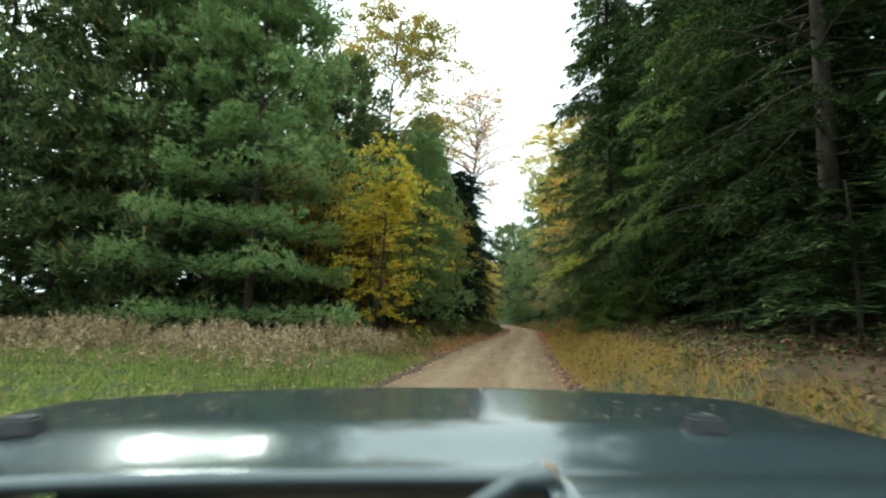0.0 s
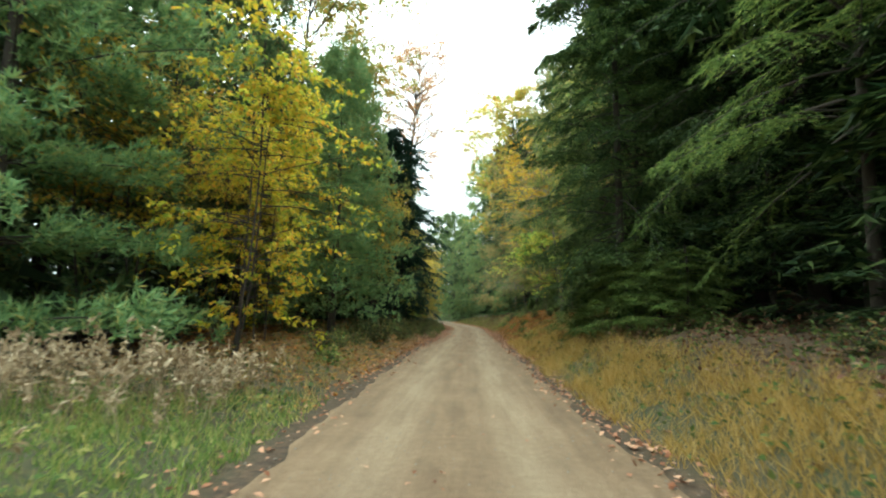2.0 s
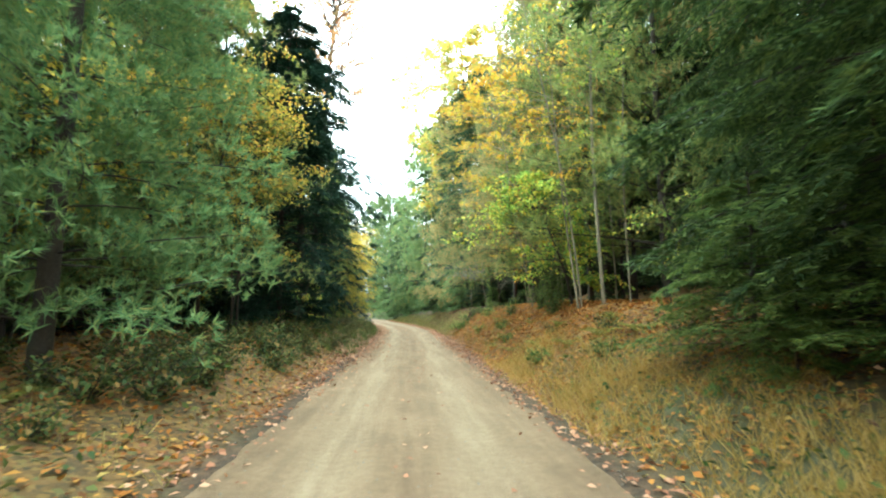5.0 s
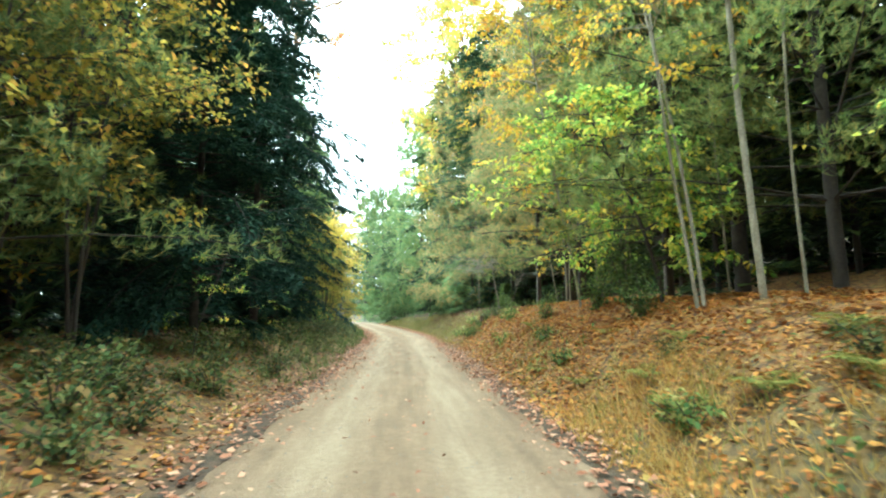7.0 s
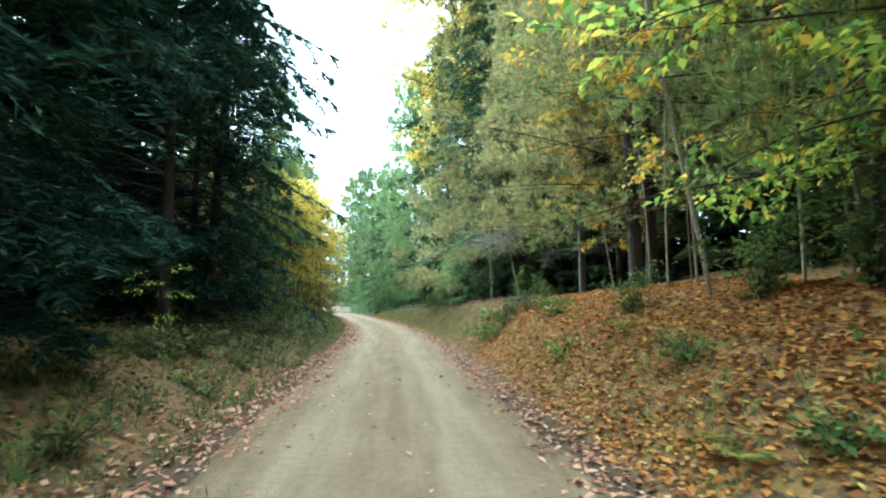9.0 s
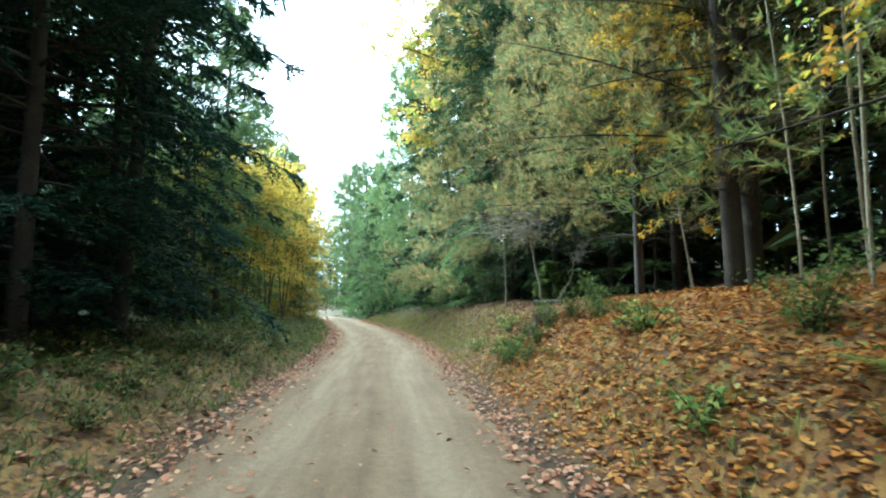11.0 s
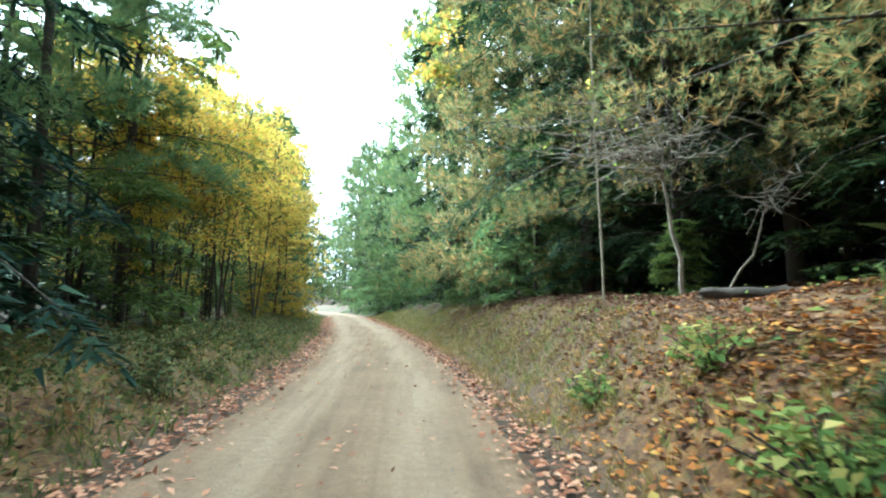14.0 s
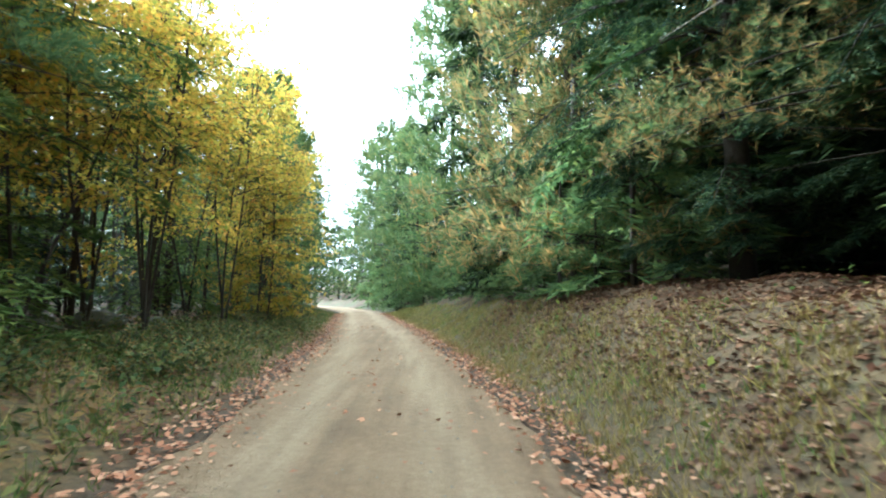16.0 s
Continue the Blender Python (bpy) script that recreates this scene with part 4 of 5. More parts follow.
leaves_on("left_wood_leaves", "brown fallen leaves under the trees", 21000, -11, -2.1, 15.5, 38, lambda u, y: np.interp(y, [15.5, 19, 23, 34, 38], [0.2, 0.7, 1, 0.9, 0.1]) * (0.45 + 0.55 * patchy(u, y)), M_FALLEN, 36, 0.095)
# From y 38 on the darker leaf colour stands in for spruce shade
leaves_on("left_wood_leaves_dull", "brown fallen leaves under the dark spruces, toned darker for their shade", 27000, -11, -2.1, 34, 72, lambda u, y: np.interp(y, [34, 38, 40, 72], [0.1, 0.9, 0.9, 0.6]) * (0.45 + 0.55 * patchy(u, y)), M_FALLEN_DULL, 38, 0.095)
leaves_on("road_leaves", "single leaves lying on the dirt road", 1500, -1.7, 1.8, 6, 75, lambda u, y: np.interp(y, [6, 22, 30], [0.15, 0.3, 0.9]) * (0.3 + 0.7 * np.exp(-((u + 0.05) / 0.35) ** 2)), M_FALLEN_PINK, 37, 0.08)
tufts_on("straw_grass", "dry straw-coloured grass along the verge", 12000, 2.0, 4.4, 1, 34, lambda u, y: smooth(1.95, 2.4, u) * smooth(4.3, 3.3, u) * (0.12 + 0.88 * patchy(u, y, 0.8) ** 1.3) * np.interp(y, [3, 9, 14, 28, 34], [0.3, 0.5, 1, 1, 0.3]), M_STRAW, 41, 0.36, 9, 0.009, 0.6)
tufts_on("bank_grass", "thin yellow-green grass on the bank", 6500, 2.2, 5.5, 28, 90, lambda u, y: smooth(2.1, 2.6, u) * smooth(4.2, 3.0, u) * (0.15 + 0.85 * patchy(u, y, 0.8)) * np.interp(y, [28, 34, 50, 56, 90], [0.9, 0.7, 0.5, 1, 1]), M_GRASS, 42, 0.2, 7)
tufts_on("slope_grass", "dry olive grass on the lower slope of the bank", 15000, 1.8, 4.6, 46, 92, lambda u, y: smooth(1.75, 2.2, u) * smooth(4.4, 2.7, u) * (0.3 + 0.7 * patchy(u, y, 0.9)) * np.interp(y, [46, 52, 58, 92], [0.15, 0.7, 1, 1]), M_OLIVE_GRASS, 52, 0.17, 8)
tufts_on("left_slope_grass", "thin green grass among the plants of the wood edge", 5200, -5.5, -1.9, 37, 90, lambda u, y: smooth(-1.85, -2.3, u) * (0.3 + 0.7 * patchy(u, y, 0.9)), M_GREENLEAF, 53, 0.3, 7)
tufts_on("field_grass", "short green grass of the roadside clearing", 24000, -16, -2.2, 1, 17, lambda u, y: (0.35 + 0.65 * patchy(u, y, 0.6)) * smooth(18, 14, y), M_GRASS, 43, 0.18, 6, 0.016)
tufts_on("left_verge_grass", "green and dry grass along the road edge", 5000, -4.6, -2.0, 14, 90, lambda u, y: np.interp(y, [14, 21, 25, 44, 50, 90], [1, 0.8, 0.15, 0.15, 0.5, 0.7]) * smooth(-2.1, -2.7, u) * (0.25 + 0.75 * patchy(u, y, 0.8)), M_OLIVE_GRASS, 44, 0.24, 7)


def dry_weeds():
    """Tall brown weeds with fluffy seed heads at the edge of the clearing."""
    def dens(u, y):
        edge = 14.4 + 0.12 * (u + 5) + 0.6 * np.sin(1.3 * u)
        belt = np.maximum(np.exp(-((y - edge) / 1.7) ** 2), 0.55 * smooth(6.5, 10, y) * smooth(edge, edge - 1, y) * patchy(u, y, 0.6) ** 1.5)
        return belt * smooth(-2.7, -3.6, u) * (0.35 + 0.65 * patchy(u, y, 0.9))
    p, rng = scatter(13000, -19, -2.6, 6, 19, dens, 51)
    n = len(p)
    h = rng.uniform(0.3, 1.0, n) * (0.7 + 0.45 * patchy(p[:, 0], p[:, 1], 0.7))
    lean = rng.normal(0, 0.16, (n, 2))
    tip = p + np.concatenate([lean * h[:, None], h[:, None]], 1)
    stems = tubes(np.stack([p, (p + tip) / 2 + np.array([0, 0, 0.03]), tip], 1), np.full((n, 3), 0.004), 3)
    top = tagged(new("dry_weeds"), "tall dry brown weeds with pale seed heads", "weeds", kind="stuff")
    tagged(part("stem", mesh("weed_stems", *stems, M_WEED), top), kind="stuff")
    per = 9
    P = np.repeat(tip, per, 0) - np.array([0, 0, 1.0]) * rng.uniform(0, 0.3, (n * per, 1)) * np.repeat(h, per)[:, None]
    D = unit(rng.normal(size=P.shape) + np.array([0, 0, 0.6]))
    tagged(part("seed_head", mesh("weed_heads", *kites(P, D, rng.uniform(0.06, 0.15, len(P)), rng.uniform(0.02, 0.05, len(P)), rng), M_WEED), top), kind="stuff")


dry_weeds()


def undergrowth(name, label, n, x0, x1, y0, y1, dens, mat, seed, high=0.5, leaf=0.1):
    """Low leafy plants that cannot be told apart: leaves at all heights up to knee level."""
    p, rng = scatter(n, x0, x1, y0, y1, dens, seed)
    clump = patchy(p[:, 0] * 1.7, p[:, 1] * 1.7)
    p[:, 2] += rng.uniform(0.03, 1, len(p)) * high * (0.25 + 0.75 * clump)
    D = unit(rng.normal(size=p.shape) * np.array([1, 1, 0.4]))
    up = unit(np.array([0, 0, 1.0]) + rng.normal(0, 0.5, p.shape))
    L = leaf * rng.uniform(0.5, 1.3, len(p))
    return tagged(new(name, mesh(name, *kites(p, D, L, L * 0.55, rng, up), mat)), label, "plants", kind="stuff")


undergrowth("left_undergrowth", "low green brambles and ferns along the wood edge", 60000, -6.8, -2.2, 14, 82, lambda u, y: smooth(-2.1, -3.0, u) * smooth(-6.8, -4.8, u) * (0.3 + 0.7 * patchy(u * 1.7, y * 1.7)) * np.interp(y, [14, 18, 21, 26, 34, 38, 44, 48, 82], [0.3, 0.4, 0.3, 0.2, 0.5, 0.3, 0.5, 1, 1]), M_BRAMBLE, 45, 0.62, 0.095)
undergrowth("field_weeds", "broad-leaved green weeds in the clearing", 15000, -14, -2.5, 2, 16, lambda u, y: patchy(u, y, 0.8) ** 1.5, M_GRASS, 47, 0.3, 0.08)
undergrowth("verge_weeds", "green and brown weeds along the verge", 7500, 2.2, 5.6, 2, 30, lambda u, y: (0.25 + 0.75 * patchy(u * 1.3, y, 1.1)) * smooth(2.1, 2.7, u), M_GREENLEAF, 48, 0.42, 0.09)
undergrowth("brown_weeds", "dry brown weeds under the edge of the spruces", 7000, 3.3, 6.2, 3, 24, lambda u, y: 0.25 + 0.75 * patchy(u * 1.2, y * 0.9), M_FALLEN_DULL, 49, 0.5, 0.08)
undergrowth("right_undergrowth", "sparse green plants on the bank", 5000, 2.6, 6.0, 8, 70, lambda u, y: 0.6 * patchy(u, y) ** 2, M_GREENLEAF, 46, 0.3, 0.1)


# ---- undergrowth, dead wood and stones ----
def shrub(seed, H, R, mat, label, leaf=0.1, stems=9, leaves=26, name="shrub"):
    """A low leafy bush of many thin stems."""
    rng = np.random.default_rng(seed)
    az = rng.uniform(0, 6.283, stems)
    out = rng.uniform(0.3, 1.0, stems) * R
    h = H * rng.uniform(0.55, 1.0, stems)
    s = np.linspace(0, 1, 5)
    p = np.zeros((stems, 5, 3))
    p[..., 0] = (np.cos(az) * out)[:, None] * s**1.3
    p[..., 1] = (np.sin(az) * out)[:, None] * s**1.3
    p[..., 2] = h[:, None] * (1.25 * s - 0.25 * s**2) - 0.05
    wood = tubes(p, np.linspace(0.012, 0.004, 5)[None] * np.ones((stems, 1)), 4)
    q, d = sample(p, rng.uniform(0.15, 1.02, (stems, leaves)))
    q = (q + rng.normal(0, 0.13 * R, q.shape) * np.array([1, 1, 0.7])).reshape(-1, 3)
    q[:, 2] = np.maximum(q[:, 2], 0.04)
    D = unit(rng.normal(size=q.shape) * np.array([1, 1, 0.5]) + np.array([0, 0, -0.2]))
    L = leaf * rng.uniform(0.6, 1.3, len(q))
    top = tagged(new(name), label, "shrub")
    part("stem", mesh("stem", *wood, M_BARK, True), top)
    part("foliage", mesh("foliage", *kites(q, D, L, L * 0.62, rng, unit(np.array([0, 0, 1.0]) + rng.normal(0, 0.4, q.shape))), mat), top)
    return top


bush = place(shrub(61, 1.9, 1.1, M_GREENLEAF, "leafy green bush on the edge of the bank", 0.12, 14, 60), 5.3, 37.7)
tagged(bush, group="leafy bushes on the bank")
again(bush, 5.2, 39.2, 0.8, 60)
again(bush, 4.5, 41.6, 0.55, 100)
again(bush, 4.6, 35.6, 0.6, 200)
again(bush, 4.6, 46.6, 0.5, 250)
low_bush = place(shrub(62, 0.7, 0.8, M_BRAMBLE, "low green brambles beside the road", 0.09, 12, 40), -3.6, 33.5)
tagged(low_bush, group="low green brambles")
rs = np.random.default_rng(63)
for y in np.arange(22, 76, 1.6):
    u = -rs.uniform(3.0, 4.6)
    if 38 < y < 44 and rs.uniform() < 0.4:
        continue
    again(low_bush, float(middle(y) + u), float(y), rs.uniform(0.55, 1.0), rs.uniform(0, 360))
for y in np.arange(26, 38, 0.55):
    again(low_bush, float(middle(y) - rs.uniform(2.9, 6.2)), float(y), rs.uniform(0.6, 1.1), rs.uniform(0, 360))
for y in np.arange(37, 76, 0.75):
    again(low_bush, float(middle(y) - rs.uniform(2.7, 5.4)), float(y), rs.uniform(0.5, 1.05), rs.uniform(0, 360))
for y in np.arange(9, 34, 2.7):
    again(low_bush, float(middle(y) + rs.uniform(3.4, 4.6)), float(y), rs.uniform(0.4, 0.8), rs.uniform(0, 360), label="low green brambles in the dry verge")
weed_tuft = place(shrub(64, 0.45, 0.4, M_GRASS, "tuft of green weeds growing through leaves", 0.09, 9, 24, name="weed_tuft"), 3.1, 41.2)
tagged(weed_tuft, group="tufts of green weeds")
for x, y, k in [(3.5, 38.2, 1), (3.9, 43.5, 1.2), (3.2, 36.0, 0.9), (3.0, 47.2, 1.3), (3.4, 48.8, 1.1), (2.9, 50.2, 1), (-3.2, 20.5, 1.3), (-4.0, 24.5, 1.2), (-3.4, 28.6, 1.5), (3.0, 31.5, 1.1), (3.6, 29.0, 1.0)]:
    again(weed_tuft, x, y, k, 90 * k)


def fern(seed, label, size=0.6):
    """A fern: arching fronds, each a midrib with narrowing leaflets on both sides."""
    rng = np.random.default_rng(seed)
    top = tagged(new("fern"), label, "fern")
    for az in np.arange(9) * 0.7 + rng.normal(0, 0.15, 9):
        n = 15
        t = np.linspace(0, 1, n)
        L = size * rng.uniform(0.75, 1.15)
        out = np.array([np.cos(az), np.sin(az), 0])
        mid = out * (L * 0.85 * t)[:, None]
        mid[:, 2] = L * (0.95 * t - 0.72 * t**2)
        side = np.cross(np.array([0, 0, 1.0]), out)
        w = L * 0.26 * np.sin(np.pi * np.clip(0.16 + 0.84 * t, 0, 1)) ** 0.8
        pieces = []
        for sg in (-1, 1):
            d = unit(side * sg + out * 0.45 + np.array([0, 0, -0.15]) + rng.normal(0, 0.07, (n, 3)))
            pieces.append(kites(mid[2:], d[2:], w[2:], w[2:] * 0.3, rng, np.tile([0, 0, 1.0], (n - 2, 1)), 0.05))
        pieces.append(tubes([mid], [np.linspace(0.005, 0.001, n)], 3))
        part("frond", mesh("frond", *joined(pieces), M_FERN), top)
    return top


fern_bank = place(fern(65, "yellowing green fern among fallen leaves"), 4.0, 30.4, 1, 0, 0.02)
tagged(fern_bank, group="ferns in the leaf litter")
for x, y, k, a in [(4.5, 29.6, 1.1, 40), (3.6, 31.2, 0.9, 80), (4.7, 31.4, 1.0, 130), (3.7, 40.1, 0.8, 20), (-5.0, 24.6, 1.0, 60), (-5.6, 26.2, 0.9, 100), (-4.4, 26.0, 0.8, 140), (3.2, 45.2, 0.6, 10), (3.0, 34.6, 0.8, 70), (3.4, 33.2, 0.9, 110), (4.3, 33.8, 0.8, 20), (2.9, 36.6, 0.7, 160), (3.9, 35.6, 0.7, 50), (3.1, 31.9, 0.8, 10)]:
    again(fern_bank, x, y, k, a, 0.02)
sprig = place(broadleaf(66, 2.4, 0.9, M_LIME, "thin sapling with pale green leaves before dark boughs", low=0.35, nb=8, leaves=30, leaf=0.085, lean=(0.1, -0.1), bark=M_BARK, name="maple_sapling", r0=0.012, rise=0.15, twigs=5, spread=0.1), -3.4, 35.6, 0.85, 0)
tagged(sprig, group="thin saplings at the wood edge")
again(sprig, -3.5, 41.6, 0.7, 120)
again(sprig, 5.4, 30.2, 1.1, 60, label="thin sapling with pale green leaves on the bank")


def crooked(rng, a, b, k=7, wig=0.12):
    """A crooked line from a to b."""
    s = np.linspace(0, 1, k)[:, None]
    return np.asarray(a) * (1 - s) + np.asarray(b) * s + rng.normal(0, wig, (k, 3)) * np.sin(np.pi * s)


def dead_tree(seed, H, label, arch, r0=0.05, nb=26, reach=1.6):
    """A small dead tree with grey, leafless, tangled limbs that arch over."""
    rng = np.random.default_rng(seed)
    ax = crooked(rng, (0, 0, -0.15), arch, 8, 0.06)
    ax[:, 2] = np.maximum.accumulate(ax[:, 2])
    tr = tubes([ax], [np.linspace(r0, r0 * 0.4, 8)], 7)
    parts = [tr]
    top = tagged(new("dead_tree"), label, "dead tree")
    part("trunk", mesh("trunk", *joined(parts), M_DEAD, True), top)
    s = rng.uniform(0.7, 1.0, nb)
    base, _ = sample(np.repeat(ax[None], nb, 0), s[:, None])
    for a in base[:, 0]:
        b = a + np.array([rng.normal(-0.4, 0.6), rng.normal(-0.2, 0.6), rng.normal(0.02, 0.2)]) * reach * rng.uniform(0.4, 1)
        p = crooked(rng, a, b, 6, 0.09)
        limb = [tubes([p], [np.linspace(1, 0.3, 6) * rng.uniform(0.008, 0.016)], 4)]
        tb, _ = sample(np.repeat(p[None], 3, 0), rng.uniform(0.3, 1, (3, 1)))
        for q in tb[:, 0]:
            limb.append(tubes([crooked(rng, q, q + rng.normal(0, 0.4, 3) * np.array([1, 1, 0.6]), 4, 0.04)], [np.full(4, 0.006)], 3))
        part("limb", mesh("limb", *joined(limb), M_DEAD, True), top)
    return top


place(dead_tree(71, 3.6, "small dead tree with a tangle of bleached bare limbs", (-0.5, -0.3, 2.9), 0.045, 52, 2.0), 5.4, 52.6)
place(dead_tree(72, 2.2, "broken bleached sapling leaning off the bank", (0.9, -0.5, 1.9), 0.022, 10, 0.6), 5.5, 51.9)


def lone_trunk(seed, H, r, lean, label, bark, nb=14, name="bare_sapling"):
    return broadleaf(seed, H, 0.9, M_LIME, label, low=0.25, nb=nb, leaves=8, leaf=0.1, lean=lean, bark=bark, name=name, r0=r, rise=0.5, bend=0.25, twigs=2)


pole = place(lone_trunk(73, 7.5, 0.026, (0.0, 0.0), "thin straight sapling with a few leaves", M_PALE), 4.5, 53.7)
tagged(pole, group="thin bare saplings")
for x, y, k, a in [(6.2, 33.6, 1.1, 40), (5.8, 38.4, 0.9, 10), (6.2, 39.6, 1.1, 200), (5.4, 41.8, 0.9, 150), (6.9, 43.2, 1.2, 20), (7.6, 44.5, 1.0, 70), (5.7, 43.0, 0.8, 300), (7.2, 36.8, 1.2, 0)]:
    again(pole, x, y, k, a)
dark_pole = place(lone_trunk(74, 9, 0.06, (0.02, 0.0), "slim dark trunk in the wood with few leaves", M_BARK, 16), -7.2, 58.0)
tagged(dark_pole, group="slim dark trunks in the wood")
for i in range(58):
    y = rs.uniform(20, 74) if i < 30 else rs.uniform(56, 76)
    again(dark_pole, float(middle(y) - rs.uniform(6.0, 12.0)), float(y), rs.uniform(0.7, 1.3), rs.uniform(0, 360))


def stone(seed, label, sx, sy, sz):
    rng = np.random.default_rng(seed)
    bm = bmesh.new()
    bmesh.ops.create_icosphere(bm, subdivisions=3, radius=1)
    k = rng.uniform(0, 9, 3)
    for v in bm.verts:
        f = 1 + 0.35 * noise.noise(v.co * 1.3 + Vector(k)) + 0.12 * noise.noise(v.co * 3.7 + Vector(k))
        v.co = Vector((v.co.x * sx, v.co.y * sy, v.co.z * sz)) * f
    me = bpy.data.meshes.new("stone")
    bm.to_mesh(me)
    bm.free()
    me.materials.append(M_STONE)
    me.polygons.foreach_set("use_smooth", np.ones(len(me.polygons), bool))
    return tagged(new("stone", me), label, "stone")


st = place(stone(81, "flat mossy stone lying among leaves", 0.55, 0.45, 0.28), -6.6, 62.3, 1, 0, -0.1)
tagged(st, group="mossy stones")
again(st, -7.2, 61.2, 0.8, 60, -0.05)
again(st, -5.9, 63.4, 0.6, 110, -0.05)


def rotten_log(seed, length, r, label, name="rotten_log", mat=None):
    """A fallen log with a ragged, hollow end."""
    rng = np.random.default_rng(seed)
    k = 12
    ax = np.stack([np.linspace(-length / 2, length / 2, k), rng.normal(0, 0.03, k), np.full(k, r * 0.7)], -1)
    rad = r * (1 + rng.normal(0, 0.08, k))
    v, f = tubes([ax], [rad], 12)
    inner, g = tubes([ax[::-1]], [rad[::-1] * 0.7], 12)
    v2, f2 = joined([(v, f), (inner, g)])
    n = len(v)
    rim = []
    for a, b in ((0, (k - 1) * 12), ((k - 1) * 12, 0)):
        for i in range(12):
            rim.append((a + i, a + (i + 1) % 12, n + b + (-(i + 1)) % 12, n + b + (-i) % 12))
    ph = rng.uniform(0, 6, 3)
    swell = 0.35 * r * np.sin(3.1 * v2[:, 0] / r * 0.35 + ph[0] + 2 * np.arctan2(v2[:, 2] - 0.7 * r, v2[:, 1]))
    v2[:, 1:] += swell[:, None] * unit(v2[:, 1:] - np.array([0, 0.7 * r]))
    ends = np.abs(v2[:, 0]) > 0.47 * length
    v2[ends, 0] += rng.normal(0, 0.6 * r, ends.sum())
    v2 = v2 + rng.normal(0, 0.1 * r, v2.shape)
    return tagged(new(name, mesh(name, v2, f2, mat or M_ROT, True)), label, "log")


place(rotten_log(82, 1.9, 0.065, "dark fallen log lying on the bank", mat=M_BARK), 5.35, 50.3, 1, -36, 0.02)


def stump(seed, label):
    """A rotten stump: a ragged hollow ring with spreading roots."""
    rng = np.random.default_rng(seed)
    k, rings = 26, 9
    ang = np.arange(k) * 2 * np.pi / k
    v = []
    flute = 1 + 0.1 * np.sin(7 * ang + 2) + rng.normal(0, 0.05, k)
    rim = 0.52 + 0.1 * np.sin(ang + 1) + rng.normal(0, 0.07, k)
    for j in range(rings):
        z = j / (rings - 1)
        r = 0.26 + 0.22 * (1 - z) ** 2 * (1 + 0.6 * np.sin(4 * ang + 1)) * flute + rng.normal(0, 0.012, k)
        top = rim
        v.append(np.stack([r * np.cos(ang), r * np.sin(ang), -0.12 + z * (top + 0.12)], -1))
    for j in range(3):
        w = v[rings - 1].copy() if j == 0 else v[-1].copy()
        w[:, :2] *= 0.72
        w[:, 2] -= 0.0 if j == 0 else 0.2
        v.append(w)
    V = np.concatenate(v)
    n = len(v)
    i = np.arange(n * k).reshape(n, k)
    j = np.roll(i, -1, 1)
    F = np.stack([i[:-1], j[:-1], j[1:], i[1:]], -1).reshape(-1, 4)
    return tagged(new("tree_stump", mesh("tree_stump", V, F, M_ROT)), label, "stump")


place(stump(84, "ragged brown rotten stump sunk in the leafy bank"), 3.62, 47.1, 0.62, 30, 0.1)

again(bush, 3.9, 46.2, 0.38, 10)
again(bush, 2.9, 46.8, 0.3, 80)
again(bush, 3.3, 46.3, 0.27, 300)
again(bush, 4.2, 45.8, 0.3, 40)
again(bush, 3.0, 46.0, 0.26, 160)
again(bush, 3.8, 47.4, 0.3, 220)
again(bush, 3.1, 47.2, 0.24, 120)
again(bush, 3.6, 46.5, 0.3, 200)
again(bush, 3.35, 47.3, 0.22, 20)


def gravel():
    """Small loose stones on the dirt road."""
    p, rng = scatter(5200, -2.1, 2.2, 1.5, 62, lambda u, y: 0.35 + 0.65 * patchy(u * 2, y), 92)
    n = len(p)
    r = 0.009 * rng.uniform(0.5, 1.0, n) ** 2 * 2
    o = np.array([[1, 0, 0], [0, 1, 0], [-1, 0, 0], [0, -1, 0], [0, 0, 0.8], [0, 0, -0.8]])
    v = p[:, None] + (o[None] * rng.uniform(0.6, 1.3, (n, 6, 1))) * r[:, None, None] + np.array([0, 0, 0.012])
    f = np.array([[0, 1, 4], [1, 2, 4], [2, 3, 4], [3, 0, 4], [1, 0, 5], [2, 1, 5], [3, 2, 5], [0, 3, 5]])
    F = (np.arange(n)[:, None, None] * 6 + f[None]).reshape(-1, 3)
    tagged(new("road_gravel", mesh("road_gravel", v.reshape(-1, 3), F, M_GRAVEL)), "loose small stones on the dirt road", "gravel", kind="stuff")


gravel()


# ---- the vehicle that stands at the start of the road ----
M_PAINT, pn, pl, pb = material("dark_grey_car_paint", 0.22)
pb.inputs["Metallic"].default_value = 0.35
pb.inputs["Coat Weight"].default_value = 0.6
pb.inputs["Coat Roughness"].default_value = 0.08
dust = noise_tex(pn, pl, 14, 8, 0.75)
tone = ramp(pn, [(0.45, (0.045, 0.062, 0.07)), (0.66, (0.055, 0.072, 0.08)), (0.85, (0.11, 0.118, 0.11))])
pl.new(dust.outputs["Fac"], tone.inputs[0])
pl.new(tone.outputs[0], pb.inputs["Base Color"])
M_RUBBER = rough_surface("black_rubber_and_plastic", [(0.3, (0.008, 0.008, 0.009)), (0.7, (0.03, 0.03, 0.032))], 20, 90, 0.2, 0.6, 0.002)


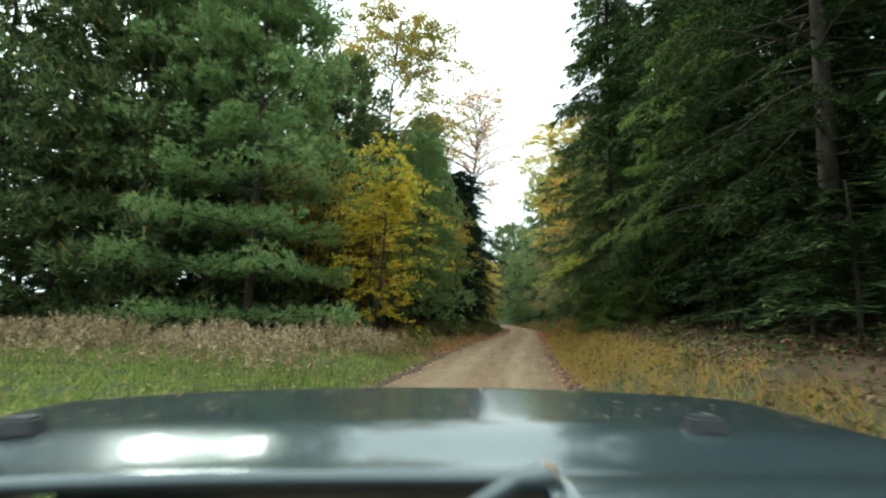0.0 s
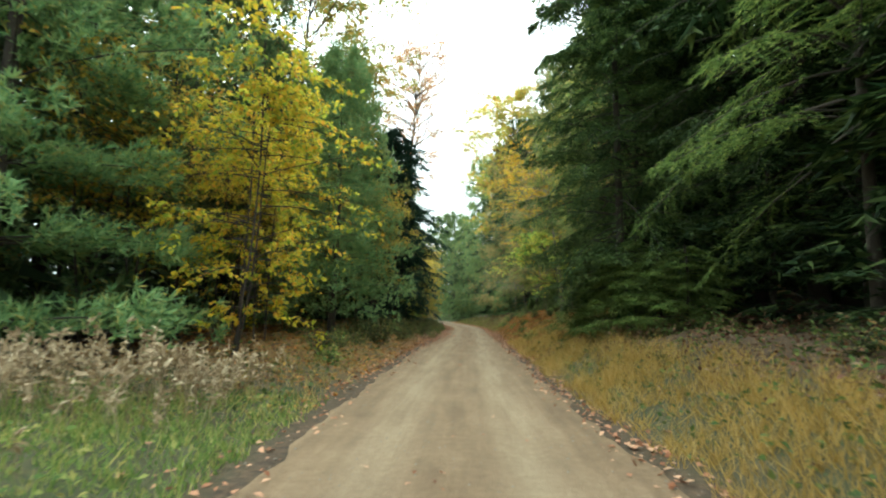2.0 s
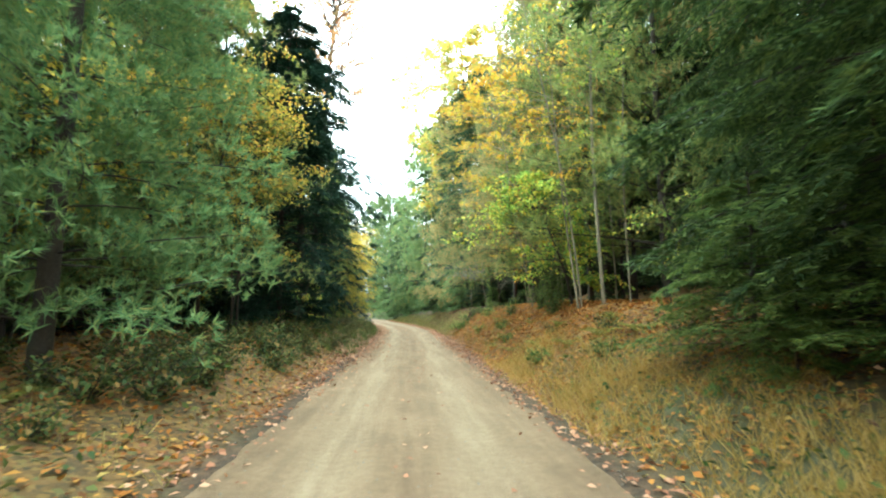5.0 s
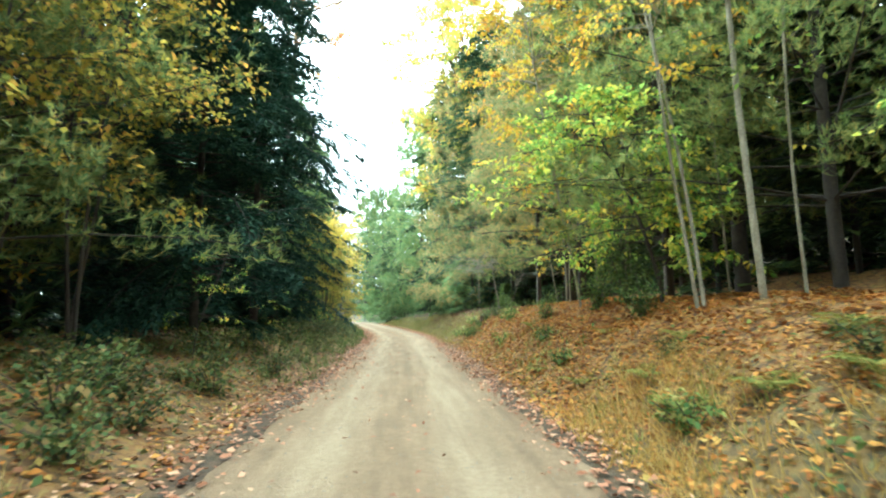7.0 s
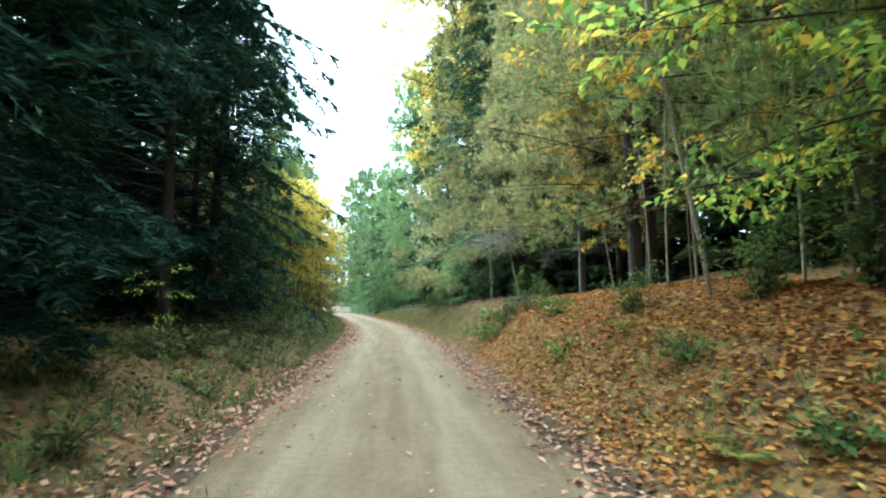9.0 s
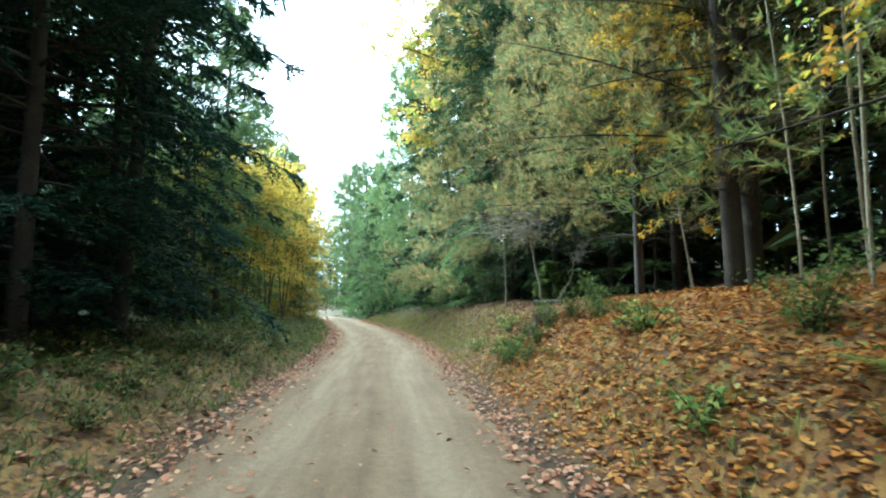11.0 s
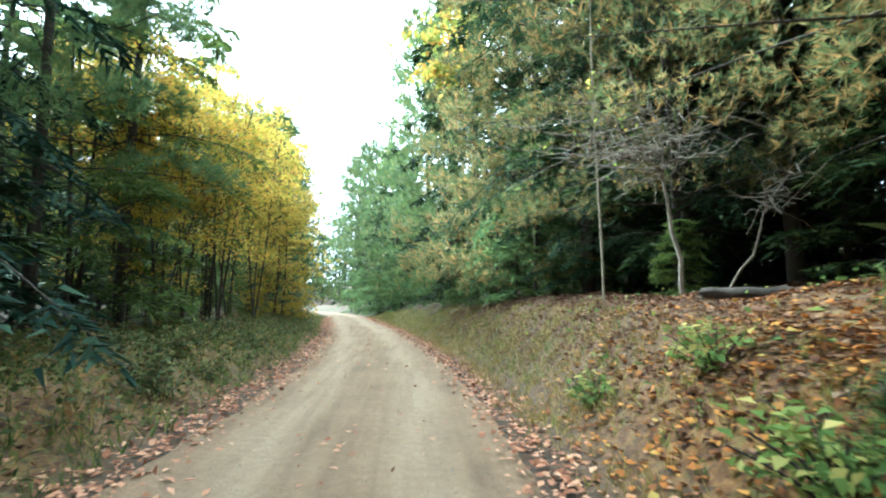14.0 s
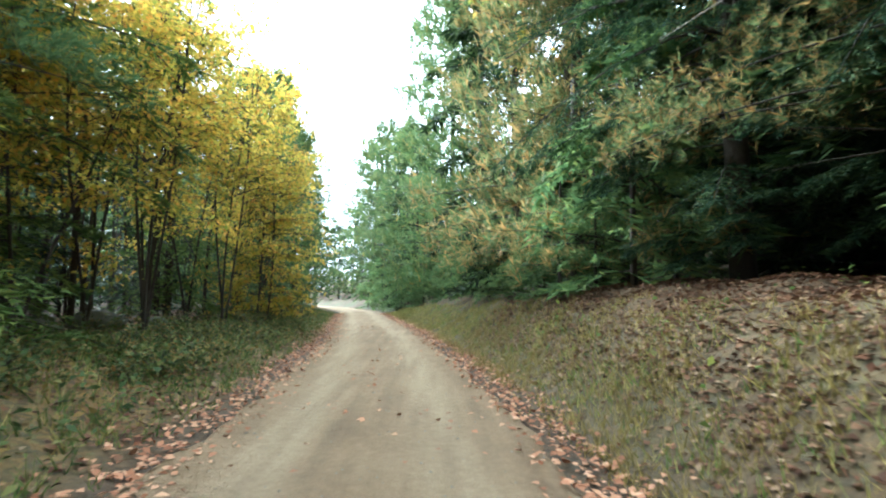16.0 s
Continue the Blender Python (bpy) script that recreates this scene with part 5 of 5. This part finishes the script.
def sheet(fn, nu, nv, thick, mat, name, parent, label=""):
    """A curved panel with thickness from fn(u, v), u and v from 0 to 1."""
    u, v = np.meshgrid(np.linspace(0, 1, nu), np.linspace(0, 1, nv))
    top = np.stack(fn(u, v), -1).reshape(-1, 3)
    low = top - np.array([0, 0, thick])
    i = np.arange(nu * nv).reshape(nv, nu)
    f = np.stack([i[:-1, :-1], i[:-1, 1:], i[1:, 1:], i[1:, :-1]], -1).reshape(-1, 4)
    n = nu * nv
    ring = np.concatenate([i[0, :-1], i[:-1, -1], i[-1, :0:-1], i[:0:-1, 0]])
    nxt = np.roll(ring, -1)
    rim = np.stack([ring, ring + n, nxt + n, nxt], -1)
    return part(name, mesh(name, np.concatenate([top, low]), np.concatenate([f, f[:, ::-1] + n, rim]), mat, True), parent, label)


def vehicle_front():
    car = tagged(new("parked_vehicle"), "dark grey off-road vehicle, its dusty bonnet pointing up the road", "vehicle")

    def bonnet(u, v):
        x = 0.06 + (u * 2 - 1) * (1.1 - 0.05 * v)
        y = 0.745 + v * 0.78
        a = np.abs(u * 2 - 1)
        z = 1.232 + 0.036 * smooth(0, 0.28, v) - 0.05 * smooth(0.75, 1.0, v) ** 2 - 0.05 * a**2.2 - 0.10 * smooth(0.88, 1.0, a)
        return x, y, z
    sheet(bonnet, 41, 31, 0.02, M_PAINT, "bonnet", car)

    def cowl(u, v):
        return (u * 2 - 1) * 0.9, 0.42 + v * 0.31, 1.175 + 0 * u - 0.02 * (u * 2 - 1) ** 2
    sheet(cowl, 21, 4, 0.02, M_RUBBER, "cowl", car, "black plastic cowl")

    def flank(side):
        def fn(u, v):
            return 0.06 + side * (1.085 + 0.02 * np.sin(np.pi * u) - 0.03 * v), 0.45 + v * 1.05, 1.09 - 0.5 * u * (1 - 0.45 * np.exp(-((v - 0.45) / 0.25) ** 2))
        return fn
    for side in (-1, 1):
        sheet(flank(side), 10, 16, 0.015, M_PAINT, "fender", car)

    def nose(u, v):
        return 0.06 + (u * 2 - 1) * 1.0, 1.49 + 0.04 * np.sin(np.pi * u), 1.1 - 0.55 * v
    sheet(nose, 21, 8, 0.02, M_PAINT, "front_panel", car)
    for side in (-1, 1):
        ang = np.linspace(0, 2 * np.pi, 40, endpoint=False)
        ring = np.stack([0 * ang, np.cos(ang), np.sin(ang)], -1)
        prof = [(-0.11, 0.22), (-0.11, 0.34), (-0.08, 0.38), (0.08, 0.38), (0.11, 0.34), (0.11, 0.22), (0.05, 0.2), (-0.05, 0.2), (-0.11, 0.22)]
        v = np.concatenate([ring * r + np.array([w, 0, 0]) for w, r in prof]) + np.array([side * 0.82, 0.95, 0.37])
        i = np.arange(len(prof) * 40).reshape(-1, 40)
        j = np.roll(i, -1, 1)
        wheel = part("tyre", mesh("tyre", v, np.stack([i[:-1], j[:-1], j[1:], i[1:]], -1).reshape(-1, 4), M_RUBBER, True), car)
        hub = tubes([[(side * 0.82 - 0.09, 0.95, 0.37), (side * 0.82, 0.95, 0.37), (side * 0.82 + 0.09, 0.95, 0.37)]], [[0.19, 0.215, 0.19]], 20)
        part("rim", mesh("rim", *hub, M_PAINT, True), wheel)

    def wedge(name, x, y, z, sx, sy, sz, label):
        bm = bmesh.new()
        bmesh.ops.create_cube(bm, size=1)
        for v in bm.verts:
            k = 0.65 if v.co.z > 0 else 1.0
            v.co = Vector((x + v.co.x * sx * k, y + v.co.y * sy * k, z + v.co.z * sz))
        bmesh.ops.bevel(bm, geom=bm.edges[:], offset=0.006, segments=2, affect="EDGES")
        me = bpy.data.meshes.new(name)
        bm.to_mesh(me)
        bm.free()
        me.materials.append(M_RUBBER)
        part(name, me, car, label)
    wedge("rubber_stop", -0.60, 0.93, 1.262, 0.085, 0.05, 0.034, "black rubber bonnet stop")
    wedge("rubber_stop", 0.65, 0.93, 1.262, 0.085, 0.05, 0.034, "black rubber bonnet stop")

    def cover(u, v):
        return 0.3 + 0.72 * u, 0.55 + 0.145 * v + 0.012 * u, 1.246 - 0.012 * u**2 - 0.02 * (1 - v) ** 2 + 0.004 * np.sin(np.pi * v)
    sheet(cover, 21, 9, 0.018, M_PAINT, "wiper_cover", car, "grey-blue painted panel beside the wiper")
    arm = tubes([[(0.307, 0.662, 1.252), (0.26, 0.648, 1.25), (0.20, 0.60, 1.235), (0.12, 0.55, 1.215)]], [[0.018, 0.014, 0.010, 0.008]], 10)
    part("wiper", mesh("wiper", *arm, M_PAINT, True), car, "grey wiper arm")
    nut = tubes([[(0.307, 0.662, 1.25), (0.307, 0.662, 1.266), (0.307, 0.662, 1.27), (0.307, 0.662, 1.2702)]], [[0.013, 0.013, 0.009, 0.0005]], 14)
    part("pivot_nut", mesh("pivot_nut", *nut, M_GRAVEL, True), car, "grey pivot nut of the wiper")
    rng = np.random.default_rng(91)
    u, v = rng.uniform(0.04, 0.96, 170), rng.uniform(0.3, 0.97, 170)
    p = np.stack(bonnet(u, v), -1) + np.array([0, 0, 0.004])
    d = unit(rng.normal(size=p.shape) * np.array([1, 1, 0.05]))
    specks = kites(p, d, rng.uniform(0.008, 0.022, 170), rng.uniform(0.004, 0.009, 170), rng, np.tile([0, 0, 1.0], (170, 1)), 0.02)
    tagged(part("debris", mesh("debris", *specks, M_WEED), car, "pale specks of debris"), kind="stuff")
    car.matrix_basis = pose(1.02, 0.0, 0.0, 0, -1.6, 10.1)
    return car


vehicle_front()
